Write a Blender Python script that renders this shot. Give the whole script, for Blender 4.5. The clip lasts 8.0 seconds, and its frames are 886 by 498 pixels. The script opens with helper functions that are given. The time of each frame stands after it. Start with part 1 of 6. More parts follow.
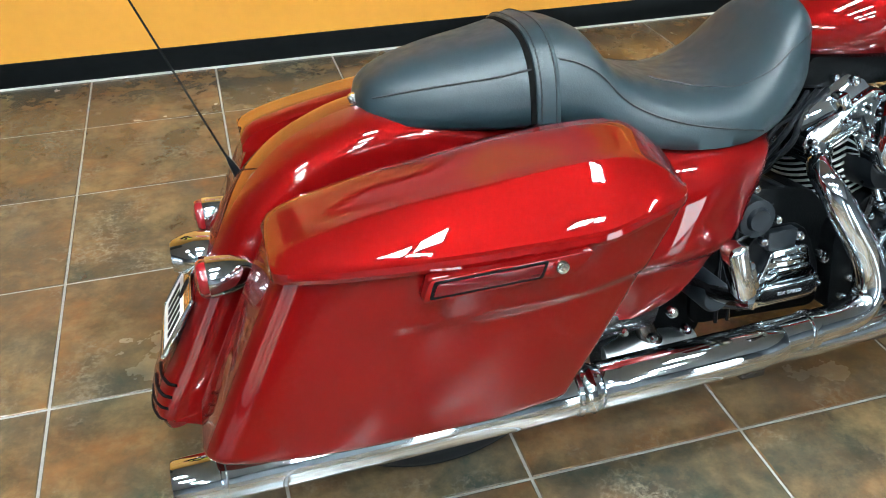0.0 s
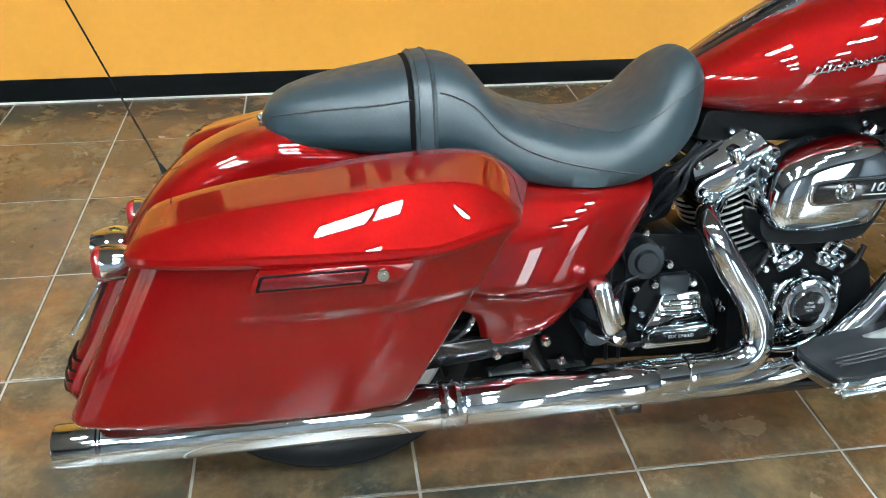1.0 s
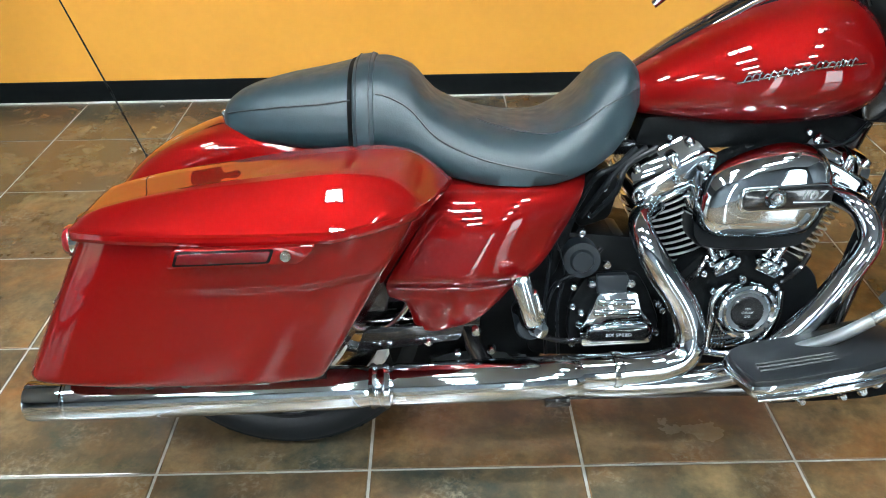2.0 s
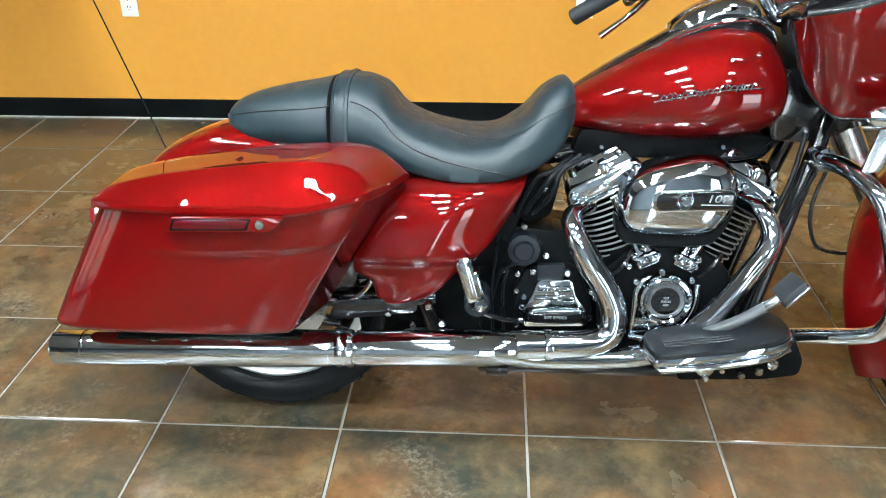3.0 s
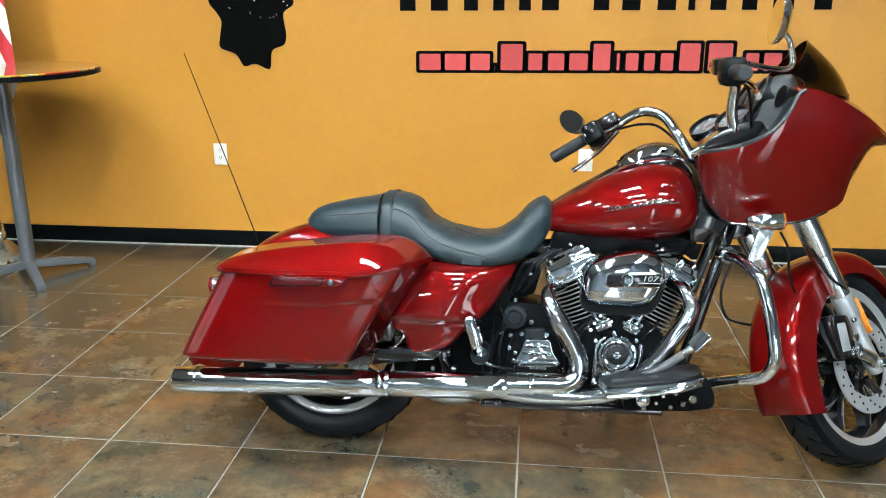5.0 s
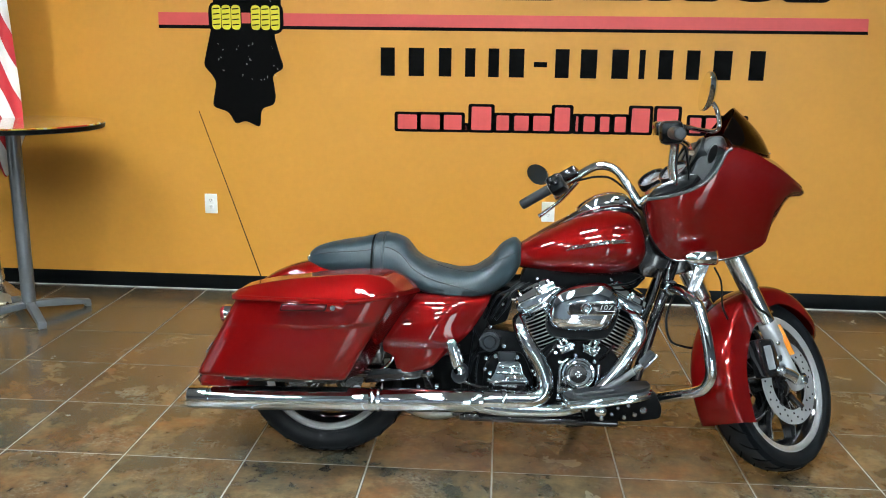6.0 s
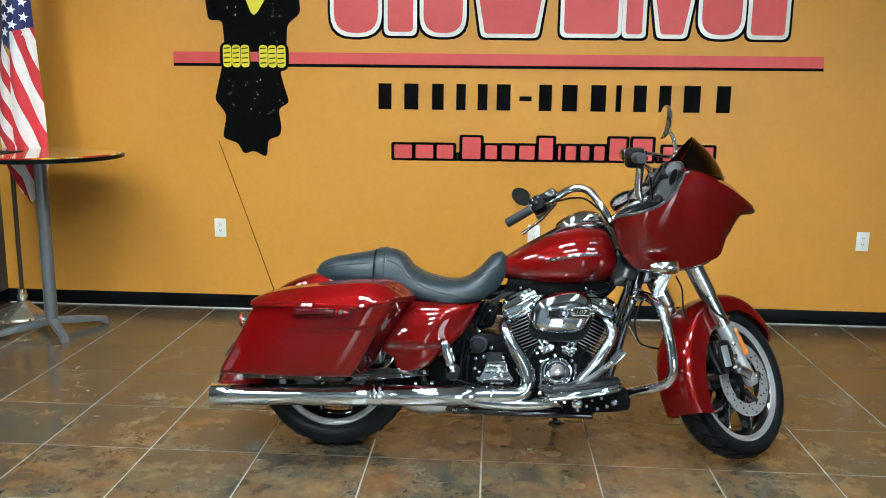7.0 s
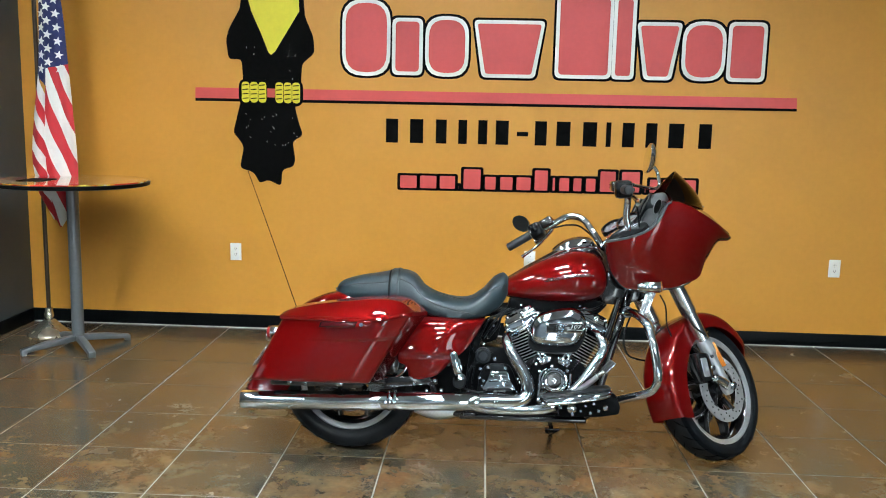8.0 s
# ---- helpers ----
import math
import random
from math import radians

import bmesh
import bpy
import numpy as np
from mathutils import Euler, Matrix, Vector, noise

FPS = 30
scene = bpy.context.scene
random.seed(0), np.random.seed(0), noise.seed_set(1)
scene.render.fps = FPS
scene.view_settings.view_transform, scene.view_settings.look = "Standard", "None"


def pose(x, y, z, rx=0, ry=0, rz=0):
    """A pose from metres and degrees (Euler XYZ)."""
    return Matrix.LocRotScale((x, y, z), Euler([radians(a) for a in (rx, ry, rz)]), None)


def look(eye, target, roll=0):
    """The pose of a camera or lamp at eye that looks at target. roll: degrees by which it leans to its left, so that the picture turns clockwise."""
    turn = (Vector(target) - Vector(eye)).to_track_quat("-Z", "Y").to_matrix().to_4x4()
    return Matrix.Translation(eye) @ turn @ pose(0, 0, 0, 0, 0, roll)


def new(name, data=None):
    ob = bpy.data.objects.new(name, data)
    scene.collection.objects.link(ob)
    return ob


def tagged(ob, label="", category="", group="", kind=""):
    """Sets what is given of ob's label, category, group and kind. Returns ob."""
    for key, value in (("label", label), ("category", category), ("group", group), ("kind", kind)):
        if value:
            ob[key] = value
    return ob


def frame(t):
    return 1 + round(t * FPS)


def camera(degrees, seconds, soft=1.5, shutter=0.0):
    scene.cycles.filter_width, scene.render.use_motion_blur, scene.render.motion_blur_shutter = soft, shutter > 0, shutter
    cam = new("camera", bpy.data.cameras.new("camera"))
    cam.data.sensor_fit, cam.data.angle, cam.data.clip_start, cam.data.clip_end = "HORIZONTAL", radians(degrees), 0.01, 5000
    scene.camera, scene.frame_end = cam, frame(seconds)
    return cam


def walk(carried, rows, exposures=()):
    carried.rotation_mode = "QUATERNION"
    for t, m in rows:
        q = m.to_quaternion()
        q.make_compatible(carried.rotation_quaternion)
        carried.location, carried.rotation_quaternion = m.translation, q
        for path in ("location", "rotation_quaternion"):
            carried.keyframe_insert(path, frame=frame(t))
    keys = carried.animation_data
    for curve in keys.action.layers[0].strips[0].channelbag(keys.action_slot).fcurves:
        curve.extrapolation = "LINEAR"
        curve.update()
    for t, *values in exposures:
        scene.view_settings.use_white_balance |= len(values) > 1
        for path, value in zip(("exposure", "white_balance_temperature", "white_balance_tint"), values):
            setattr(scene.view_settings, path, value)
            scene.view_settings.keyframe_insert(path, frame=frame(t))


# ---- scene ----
cam = camera(55.1, 8.0, soft=1.0, shutter=0.05)
PATH = [
    (0, (-0.464, -1.009, 1.297), (-0.013, 0.573, 0.16), -0.2),
    (0.5, (-0.317, -1.154, 1.317), (-0.015, 0.503, 0.239), -0.8),
    (1, (-0.146, -1.198, 1.312), (0.114, 0.489, 0.268), 1.0),
    (1.5, (0.024, -1.238, 1.318), (0.149, 0.468, 0.282), -0.1),
    (3, (0.362, -1.622, 1.376), (0.248, 0.138, 0.435), -0.5),
    (3.5, (0.457, -1.811, 1.4), (0.273, -0.016, 0.535), -0.8),
    (4, (0.52, -2.006, 1.43), (0.285, -0.177, 0.656), -1.2),
    (4.5, (0.509, -2.211, 1.431), (0.26, -0.341, 0.765), -0.9),
    (5, (0.491, -2.412, 1.446), (0.276, -0.51, 0.864), -0.1),
    (6.5, (0.443, -3.034, 1.481), (0.334, -1.078, 1.079), 0.9),
    (7, (0.472, -3.229, 1.486), (0.361, -1.267, 1.112), 0.8),
    (7.5, (0.473, -3.431, 1.506), (0.377, -1.464, 1.157), 1.2),
    (8, (0.408, -3.622, 1.516), (0.32, -1.647, 1.212), 1.3),
]
EXPOSURES = [(0, 0.78), (1.5, 0.78), (3.5, 0.74), (4.5, 0.60), (5, 0.52), (6.5, 0.27), (8, 0.20)]
walk(cam, [(t, look(eye, target, roll)) for t, eye, target, roll in PATH], EXPOSURES)

# ---- light: ceiling panels of the showroom, and cool fill from windows added out of view ----
WORLD = bpy.data.worlds.new("daylight")
scene.world = WORLD
WORLD.use_nodes = True
_sky = WORLD.node_tree.nodes.new("ShaderNodeTexSky")
_sky.sky_type, _sky.sun_disc = "NISHITA", False
_sky.sun_elevation, _sky.sun_rotation = radians(35), radians(200)
_bg = WORLD.node_tree.nodes["Background"]
_bg.inputs["Strength"].default_value = 0.12
WORLD.node_tree.links.new(_sky.outputs[0], _bg.inputs["Color"])
PANEL_GLOW = 186.0
SIDE_FILL_WATTS = 6.0
FRONT_WATTS = 44.0  # for each metre of the added glass behind the camera

# ---- geometry helpers ----
def hermite(keys, s):
    """A smooth curve through rows (s, a, b, ...), without overshoot, at the places s."""
    k = np.array(keys, float)
    x, y = k[:, 0], k[:, 1:]
    h = np.diff(x)
    d = np.diff(y, axis=0) / h[:, None]
    m = np.zeros_like(y)
    m[0], m[-1] = d[0], d[-1]
    for i in range(1, len(x) - 1):
        a, b = d[i - 1], d[i]
        ok = a * b > 0
        w1, w2 = 2 * h[i] + h[i - 1], h[i] + 2 * h[i - 1]
        with np.errstate(divide="ignore", invalid="ignore"):
            m[i] = np.where(ok, (w1 + w2) / (w1 / a + w2 / b), 0)
    s = np.clip(np.atleast_1d(np.array(s, float)), x[0], x[-1])
    i = np.clip(np.searchsorted(x, s, "right") - 1, 0, len(h) - 1)
    u = ((s - x[i]) / h[i])[:, None]
    hh = h[i][:, None]
    return (2 * u**3 - 3 * u**2 + 1) * y[i] + (u**3 - 2 * u**2 + u) * hh * m[i] + (3 * u**2 - 2 * u**3) * y[i + 1] + (u**3 - u**2) * hh * m[i + 1]


def catmull(points, per):
    """Points along a smooth curve through the given ones."""
    p = [np.array(q, float) for q in points]
    p = [2 * p[0] - p[1]] + p + [2 * p[-1] - p[-2]]
    out = []
    for a, b, c, d in zip(p, p[1:], p[2:], p[3:]):
        for i in range(per):
            t = i / per
            out.append(0.5 * (2 * b + (c - a) * t + (2 * a - 5 * b + 4 * c - d) * t * t + (3 * b - a - 3 * c + d) * t**3))
    out.append(p[-2])
    return out


def join(*geos):
    verts, faces = [], []
    for v, f in geos:
        n = len(verts)
        verts += [tuple(q) for q in v]
        faces += [tuple(i + n for i in g) for g in f]
    return verts, faces


def moved(geo, m):
    return [tuple(m @ Vector(v)) for v in geo[0]], geo[1]


def flipped(geo):
    """The mirror image across the plane y = 0."""
    return [(x, -y, z) for x, y, z in geo[0]], [tuple(reversed(f)) for f in geo[1]]


def loft(rings, closed=True, caps=True, loop=False):
    n, verts, faces = len(rings[0]), [], []
    for r in rings:
        verts += [tuple(map(float, p)) for p in r]
    last = len(rings) if loop else len(rings) - 1
    for i in range(last):
        a, b = i * n, ((i + 1) % len(rings)) * n
        for j in range(n if closed else n - 1):
            k = (j + 1) % n
            faces.append((a + j, a + k, b + k, b + j))
    if caps and closed and not loop:
        faces.append(tuple(reversed(range(n))))
        faces.append(tuple(range((len(rings) - 1) * n, len(rings) * n)))
    return verts, faces


def tube(points, radius, seg=10, per=6, smooth=True, caps=True):
    """A pipe along points; radius is one number or one for each point."""
    rad = list(radius) if hasattr(radius, "__len__") else [radius] * len(points)
    if smooth and len(points) > 2:
        q = catmull([(*p, r) for p, r in zip(points, rad)], per)
        pts, rad = [Vector(p[:3]) for p in q], [p[3] for p in q]
    else:
        pts = [Vector(p) for p in points]
    rings, up = [], None
    for i, p in enumerate(pts):
        d = (pts[min(i + 1, len(pts) - 1)] - pts[max(i - 1, 0)]).normalized()
        if up is None:
            up = d.orthogonal().normalized()
        up = (up - d * up.dot(d)).normalized()
        side = d.cross(up)
        rings.append([p + (math.cos(a) * up + math.sin(a) * side) * float(rad[i]) for a in (2 * math.pi * k / seg for k in range(seg))])
    return loft(rings, caps=caps)


def lathe(profile, at=(0, 0, 0), axis=(0, 1, 0), seg=32, closed=False):
    """Rows (radius, distance along the axis) turned round the axis through at."""
    d = Vector(axis).normalized()
    u = d.orthogonal().normalized()
    w = d.cross(u)
    o = Vector(at)
    rings = [[o + d * float(h) + (math.cos(a) * u + math.sin(a) * w) * float(r) for r, h in profile] for a in (2 * math.pi * k / seg for k in range(seg))]
    v, f = loft(rings, closed=closed, caps=False, loop=True)
    if not closed:
        n = len(profile)
        for j in (0, n - 1):
            if profile[j][0] > 1e-6:
                f.append(tuple(k * n + j for k in range(seg)))
    return v, f


def bevelled(v, f, b, seg=2):
    bm = bmesh.new()
    bv = [bm.verts.new(p) for p in v]
    for q in f:
        bm.faces.new([bv[i] for i in q])
    bmesh.ops.recalc_face_normals(bm, faces=bm.faces)
    if b > 0:
        sharp = [e for e in bm.edges if len(e.link_faces) == 2 and e.calc_face_angle(0) > 0.5]
        bmesh.ops.bevel(bm, geom=sharp, offset=b, segments=seg, profile=0.5, affect="EDGES", clamp_overlap=True)
    bm.verts.index_update()
    out = [tuple(p.co) for p in bm.verts], [tuple(p.index for p in q.verts) for q in bm.faces]
    bm.free()
    return out


def box(cx, cy, cz, sx, sy, sz, b=0.0, seg=2):
    v = [(cx + i * sx / 2, cy + j * sy / 2, cz + k * sz / 2) for i in (-1, 1) for j in (-1, 1) for k in (-1, 1)]
    f = [(0, 1, 3, 2), (4, 6, 7, 5), (0, 4, 5, 1), (2, 3, 7, 6), (0, 2, 6, 4), (1, 5, 7, 3)]
    return bevelled(v, f, b, seg)


def prism(poly, y0, y1, b=0.0, seg=2, plane="xz"):
    """A polygon in the plane xz (or xy, yz) pushed out along the third axis."""
    put = {"xz": lambda p, h: (p[0], h, p[1]), "xy": lambda p, h: (p[0], p[1], h), "yz": lambda p, h: (h, p[0], p[1])}[plane]
    n = len(poly)
    v = [put(p, y0) for p in poly] + [put(p, y1) for p in poly]
    f = [tuple(range(n)), tuple(range(2 * n - 1, n - 1, -1))] + [(i, (i + 1) % n, n + (i + 1) % n, n + i) for i in range(n)]
    return bevelled(v, f, b, seg)


def rounded(poly, r, k=4):
    """A polygon with its corners rounded off by r."""
    out, n = [], len(poly)
    for i in range(n):
        a, p, c = (np.array(poly[j % n], float) for j in (i - 1, i, i + 1))
        la, lc = np.linalg.norm(a - p), np.linalg.norm(c - p)
        q = min(r, la * 0.45, lc * 0.45)
        s, e = p + (a - p) / la * q, p + (c - p) / lc * q
        for t in np.linspace(0, 1, k + 1):
            out.append(tuple((1 - t) ** 2 * s + 2 * t * (1 - t) * p + t * t * e))
    return out


def shell(grid, t):
    """A sheet of points, grid[i][j], given the thickness t along its normals."""
    g = np.array(grid, float)
    du, dv = np.gradient(g, axis=0), np.gradient(g, axis=1)
    nrm = np.cross(du, dv)
    nrm /= np.maximum(np.linalg.norm(nrm, axis=2, keepdims=True), 1e-9)
    inner = g - t * nrm
    rings = [list(a) + list(b[::-1]) for a, b in zip(g, inner)]
    return loft(rings)


def mesh_of(name, geo, mat, sharp=40):
    me = bpy.data.meshes.new(name)
    me.from_pydata([tuple(map(float, v)) for v in geo[0]], [], geo[1])
    bm = bmesh.new()
    bm.from_mesh(me)
    bmesh.ops.recalc_face_normals(bm, faces=bm.faces)
    bm.to_mesh(me)
    bm.free()
    me.polygons.foreach_set("use_smooth", [True] * len(me.polygons))
    me.set_sharp_from_angle(angle=radians(sharp))
    me.materials.append(mat)
    return me


def part(name, geo, mat, parent, label="", sharp=40):
    ob = new(name, mesh_of(name, geo, mat, sharp))
    ob.parent = parent
    return tagged(ob, label) if label else ob


def thing(name, geo, mat, label, category, group="", kind="", sharp=40, at=None):
    ob = new(name, mesh_of(name, geo, mat, sharp))
    if at is not None:
        ob.matrix_world = at
    return tagged(ob, label, category, group, kind)


def holder(name, m, label, category, group=""):
    ob = new(name)
    ob.empty_display_size = 0.1
    ob.matrix_world = m
    return tagged(ob, label, category, group)


# ---- materials ----
def nodes_of(name):
    m = bpy.data.materials.new(name)
    m.use_nodes = True
    t = m.node_tree
    return m, t, t.nodes["Principled BSDF"]


def node(t, kind, **values):
    n = t.nodes.new(kind)
    for k, v in values.items():
        n.inputs[k].default_value = v
    return n


def ramp(t, source, stops):
    r = t.nodes.new("ShaderNodeValToRGB")
    while len(r.color_ramp.elements) < len(stops):
        r.color_ramp.elements.new(0.5)
    for e, (p, c) in zip(r.color_ramp.elements, stops):
        e.position, e.color = p, (*c, 1)
    t.links.new(source, r.inputs[0])
    return r


def plain(name, color, rough=0.5, metal=0.0, coat=0.0, grain=0.06, scale=40.0, bump=0.0, coat_rough=0.03, spec=0.5, rough_var=0.08):
    """Paint, metal, rubber or plastic with a faint unevenness of colour and gloss at two scales."""
    m, t, p = nodes_of(name)
    tc = t.nodes.new("ShaderNodeTexCoord")
    fine, wide = node(t, "ShaderNodeTexNoise", Scale=scale, Detail=6.0), node(t, "ShaderNodeTexNoise", Scale=scale / 9, Detail=3.0)
    for n in (fine, wide):
        t.links.new(tc.outputs["Object"], n.inputs["Vector"])
    mix = node(t, "ShaderNodeMath")
    mix.operation = "ADD"
    t.links.new(fine.outputs["Fac"], mix.inputs[0])
    t.links.new(wide.outputs["Fac"], mix.inputs[1])
    half = node(t, "ShaderNodeMath")
    half.operation = "MULTIPLY"
    half.inputs[1].default_value = 0.5
    t.links.new(mix.outputs[0], half.inputs[0])
    lo, hi = (tuple(min(1, max(0, c * k)) for c in color) for k in (1 - grain * 2, 1 + grain * 2))
    r = ramp(t, half.outputs[0], ((0.3, lo), (0.7, hi)))
    t.links.new(r.outputs["Color"], p.inputs["Base Color"])
    rr = node(t, "ShaderNodeMapRange")
    rr.inputs["From Min"].default_value, rr.inputs["From Max"].default_value = 0.3, 0.7
    rr.inputs["To Min"].default_value, rr.inputs["To Max"].default_value = max(0.01, rough * (1 - rough_var * 2)), min(1, rough * (1 + rough_var * 2))
    t.links.new(wide.outputs["Fac"], rr.inputs["Value"])
    t.links.new(rr.outputs["Result"], p.inputs["Roughness"])
    p.inputs["Metallic"].default_value = metal
    p.inputs["Coat Weight"].default_value, p.inputs["Coat Roughness"].default_value = coat, coat_rough
    p.inputs["Specular IOR Level"].default_value = spec
    if bump:
        b = node(t, "ShaderNodeBump", Strength=bump, Distance=0.002)
        t.links.new(fine.outputs["Fac"], b.inputs["Height"])
        t.links.new(b.outputs["Normal"], p.inputs["Normal"])
    return m


def tile_material():
    """Slate-look porcelain: umber, rust, ochre and grey-green clouds, differing from tile to tile."""
    m, t, p = nodes_of("slate_tile")
    tc, oi = t.nodes.new("ShaderNodeTexCoord"), t.nodes.new("ShaderNodeObjectInfo")
    isl = t.nodes.new("ShaderNodeNewGeometry")
    add = node(t, "ShaderNodeVectorMath")
    add.operation = "MULTIPLY_ADD"
    comb = t.nodes.new("ShaderNodeCombineXYZ")
    mul = node(t, "ShaderNodeMath")
    mul.operation = "MULTIPLY_ADD"
    t.links.new(oi.outputs["Random"], mul.inputs[0])
    mul.inputs[1].default_value = 37.0
    t.links.new(isl.outputs["Random Per Island"], mul.inputs[2])
    for i in range(3):
        t.links.new(mul.outputs[0], comb.inputs[i])
    t.links.new(comb.outputs[0], add.inputs[0])
    add.inputs[1].default_value = (7.0, 3.0, 5.0)
    t.links.new(tc.outputs["Object"], add.inputs[2])
    def field(scale, detail, rough, distort, shift):
        n = node(t, "ShaderNodeTexNoise", Scale=scale, Detail=detail, Roughness=rough, Distortion=distort)
        mv = node(t, "ShaderNodeVectorMath")
        mv.operation = "ADD"
        mv.inputs[1].default_value = (shift, -shift * 0.7, shift * 0.4)
        t.links.new(add.outputs[0], mv.inputs[0])
        t.links.new(mv.outputs[0], n.inputs["Vector"])
        return n.outputs["Fac"]

    def blend(mask, low, high, under, color, kind="MIX"):
        k = ramp(t, mask, ((low, (0, 0, 0)), (high, (1, 1, 1))))
        mx = t.nodes.new("ShaderNodeMix")
        mx.data_type, mx.blend_type = "RGBA", kind
        t.links.new(k.outputs["Color"], mx.inputs[0])
        t.links.new(under, mx.inputs[6])
        if isinstance(color, tuple):
            mx.inputs[7].default_value = (*color, 1)
        else:
            t.links.new(color, mx.inputs[7])
        return mx.outputs[2]

    def times(a, b):
        mm = node(t, "ShaderNodeMath")
        mm.operation = "MULTIPLY"
        t.links.new(a, mm.inputs[0])
        t.links.new(b, mm.inputs[1])
        return mm.outputs[0]

    cloud, patch = field(7.0, 9.0, 0.66, 0.3, 0.0), field(3.2, 6.0, 0.58, 0.2, 11.0)
    base = ramp(t, cloud, ((0.30, (0.016, 0.0155, 0.0125)), (0.43, (0.040, 0.033, 0.020)), (0.54, (0.079, 0.060, 0.032)), (0.64, (0.135, 0.098, 0.050)), (0.76, (0.195, 0.152, 0.090)))).outputs["Color"]
    rusty = blend(field(3.6, 7.0, 0.62, 0.3, 23.0), 0.37, 0.70, base, (0.146, 0.060, 0.021))
    slaty = blend(field(3.0, 7.0, 0.64, 0.3, 41.0), 0.42, 0.69, rusty, (0.027, 0.035, 0.031))
    ochre = blend(field(6.0, 8.0, 0.66, 0.2, 57.0), 0.48, 0.80, slaty, (0.175, 0.116, 0.054))
    mottled = blend(field(30.0, 6.0, 0.7, 0.2, 5.0), 0.34, 0.70, ochre, ramp(t, field(22.0, 5.0, 0.7, 0.1, 67.0), ((0.36, (0.018, 0.022, 0.019)), (0.5, (0.054, 0.043, 0.025)), (0.64, (0.125, 0.092, 0.052)))).outputs["Color"])
    soft = t.nodes.new("ShaderNodeMix")
    soft.data_type = "RGBA"
    soft.inputs[0].default_value = 0.42
    t.links.new(ochre, soft.inputs[6])
    t.links.new(mottled, soft.inputs[7])
    # pale mineral flecks in drifts
    drift = ramp(t, field(4.4, 5.0, 0.6, 0.2, 83.0), ((0.50, (0, 0, 0)), (0.70, (1, 1, 1)))).outputs["Color"]
    speck = ramp(t, field(70.0, 5.0, 0.66, 0.4, 97.0), ((0.44, (0, 0, 0)), (0.70, (1, 1, 1)))).outputs["Color"]
    flecked = blend(times(drift, speck), 0.05, 1.0, soft.outputs[2], (0.165, 0.138, 0.100))
    t.links.new(flecked, p.inputs["Base Color"])
    rr = node(t, "ShaderNodeMapRange")
    rr.inputs["From Min"].default_value, rr.inputs["From Max"].default_value = 0.3, 0.7
    rr.inputs["To Min"].default_value, rr.inputs["To Max"].default_value = 0.15, 0.28
    p.inputs["Specular IOR Level"].default_value = 0.6
    t.links.new(patch, rr.inputs["Value"])
    t.links.new(rr.outputs["Result"], p.inputs["Roughness"])
    b = node(t, "ShaderNodeBump", Strength=0.025, Distance=0.004)
    t.links.new(cloud, b.inputs["Height"])
    t.links.new(b.outputs["Normal"], p.inputs["Normal"])
    return m


def candy_red():
    """Deep red metallic paint under clear lacquer."""
    m, t, p = nodes_of("candy_red_paint")
    tc = t.nodes.new("ShaderNodeTexCoord")
    flake = node(t, "ShaderNodeTexNoise", Scale=900.0, Detail=2.0)
    wide = node(t, "ShaderNodeTexNoise", Scale=3.0, Detail=2.0)
    t.links.new(tc.outputs["Object"], flake.inputs["Vector"])
    t.links.new(tc.outputs["Object"], wide.inputs["Vector"])
    mix = node(t, "ShaderNodeMath")
    mix.operation = "MULTIPLY_ADD"
    mix.inputs[1].default_value = 0.7
    t.links.new(flake.outputs["Fac"], mix.inputs[0])
    sc = node(t, "ShaderNodeMath")
    sc.operation = "MULTIPLY"
    sc.inputs[1].default_value = 0.3
    t.links.new(wide.outputs["Fac"], sc.inputs[0])
    t.links.new(sc.outputs[0], mix.inputs[2])
    r = ramp(t, mix.outputs[0], ((0.3, (0.118, 0.0018, 0.0019)), (0.7, (0.140, 0.0025, 0.0025))))
    t.links.new(r.outputs["Color"], p.inputs["Base Color"])
    p.inputs["Metallic"].default_value, p.inputs["Roughness"].default_value = 0.40, 0.40
    p.inputs["Coat Weight"].default_value, p.inputs["Coat Roughness"].default_value = 1.0, 0.012
    p.inputs["Coat IOR"].default_value = 1.5
    p.inputs["Specular IOR Level"].default_value = 0.0
    return m


def glow(name, color, strength):
    m, t, p = nodes_of(name)
    p.inputs["Base Color"].default_value = (0.8, 0.8, 0.8, 1)
    p.inputs["Emission Color"].default_value = (*color, 1)
    p.inputs["Emission Strength"].default_value = strength
    return m


def clear(name, color, rough=0.03):
    m, t, p = nodes_of(name)
    p.inputs["Base Color"].default_value = (*color, 1)
    p.inputs["Roughness"].default_value = rough
    p.inputs["Transmission Weight"].default_value = 1.0
    return m


RED = candy_red()
CHROME = plain("chrome", (0.63, 0.69, 0.73), 0.04, 1.0, grain=0.01, rough_var=0.2)
STEEL_DISC = plain("brushed_disc_steel", (0.50, 0.51, 0.52), 0.46, 0.75, grain=0.04)
LIP_METAL = plain("polished_rim_lip", (0.80, 0.81, 0.82), 0.34, 0.85, grain=0.02)
DULL_CHROME = plain("satin_metal", (0.66, 0.70, 0.72), 0.28, 1.0, grain=0.04)
ALU = plain("machined_aluminium", (0.90, 0.91, 0.92), 0.24, 1.0, grain=0.03)
BLACK = plain("gloss_black_paint", (0.006, 0.006, 0.0065), 0.14, 0.0, coat=0.6, grain=0.1)
WRINKLE = plain("wrinkle_black_finish", (0.0022, 0.0027, 0.0031), 0.48, 0.0, grain=0.15, scale=260, bump=0.25, spec=0.06)
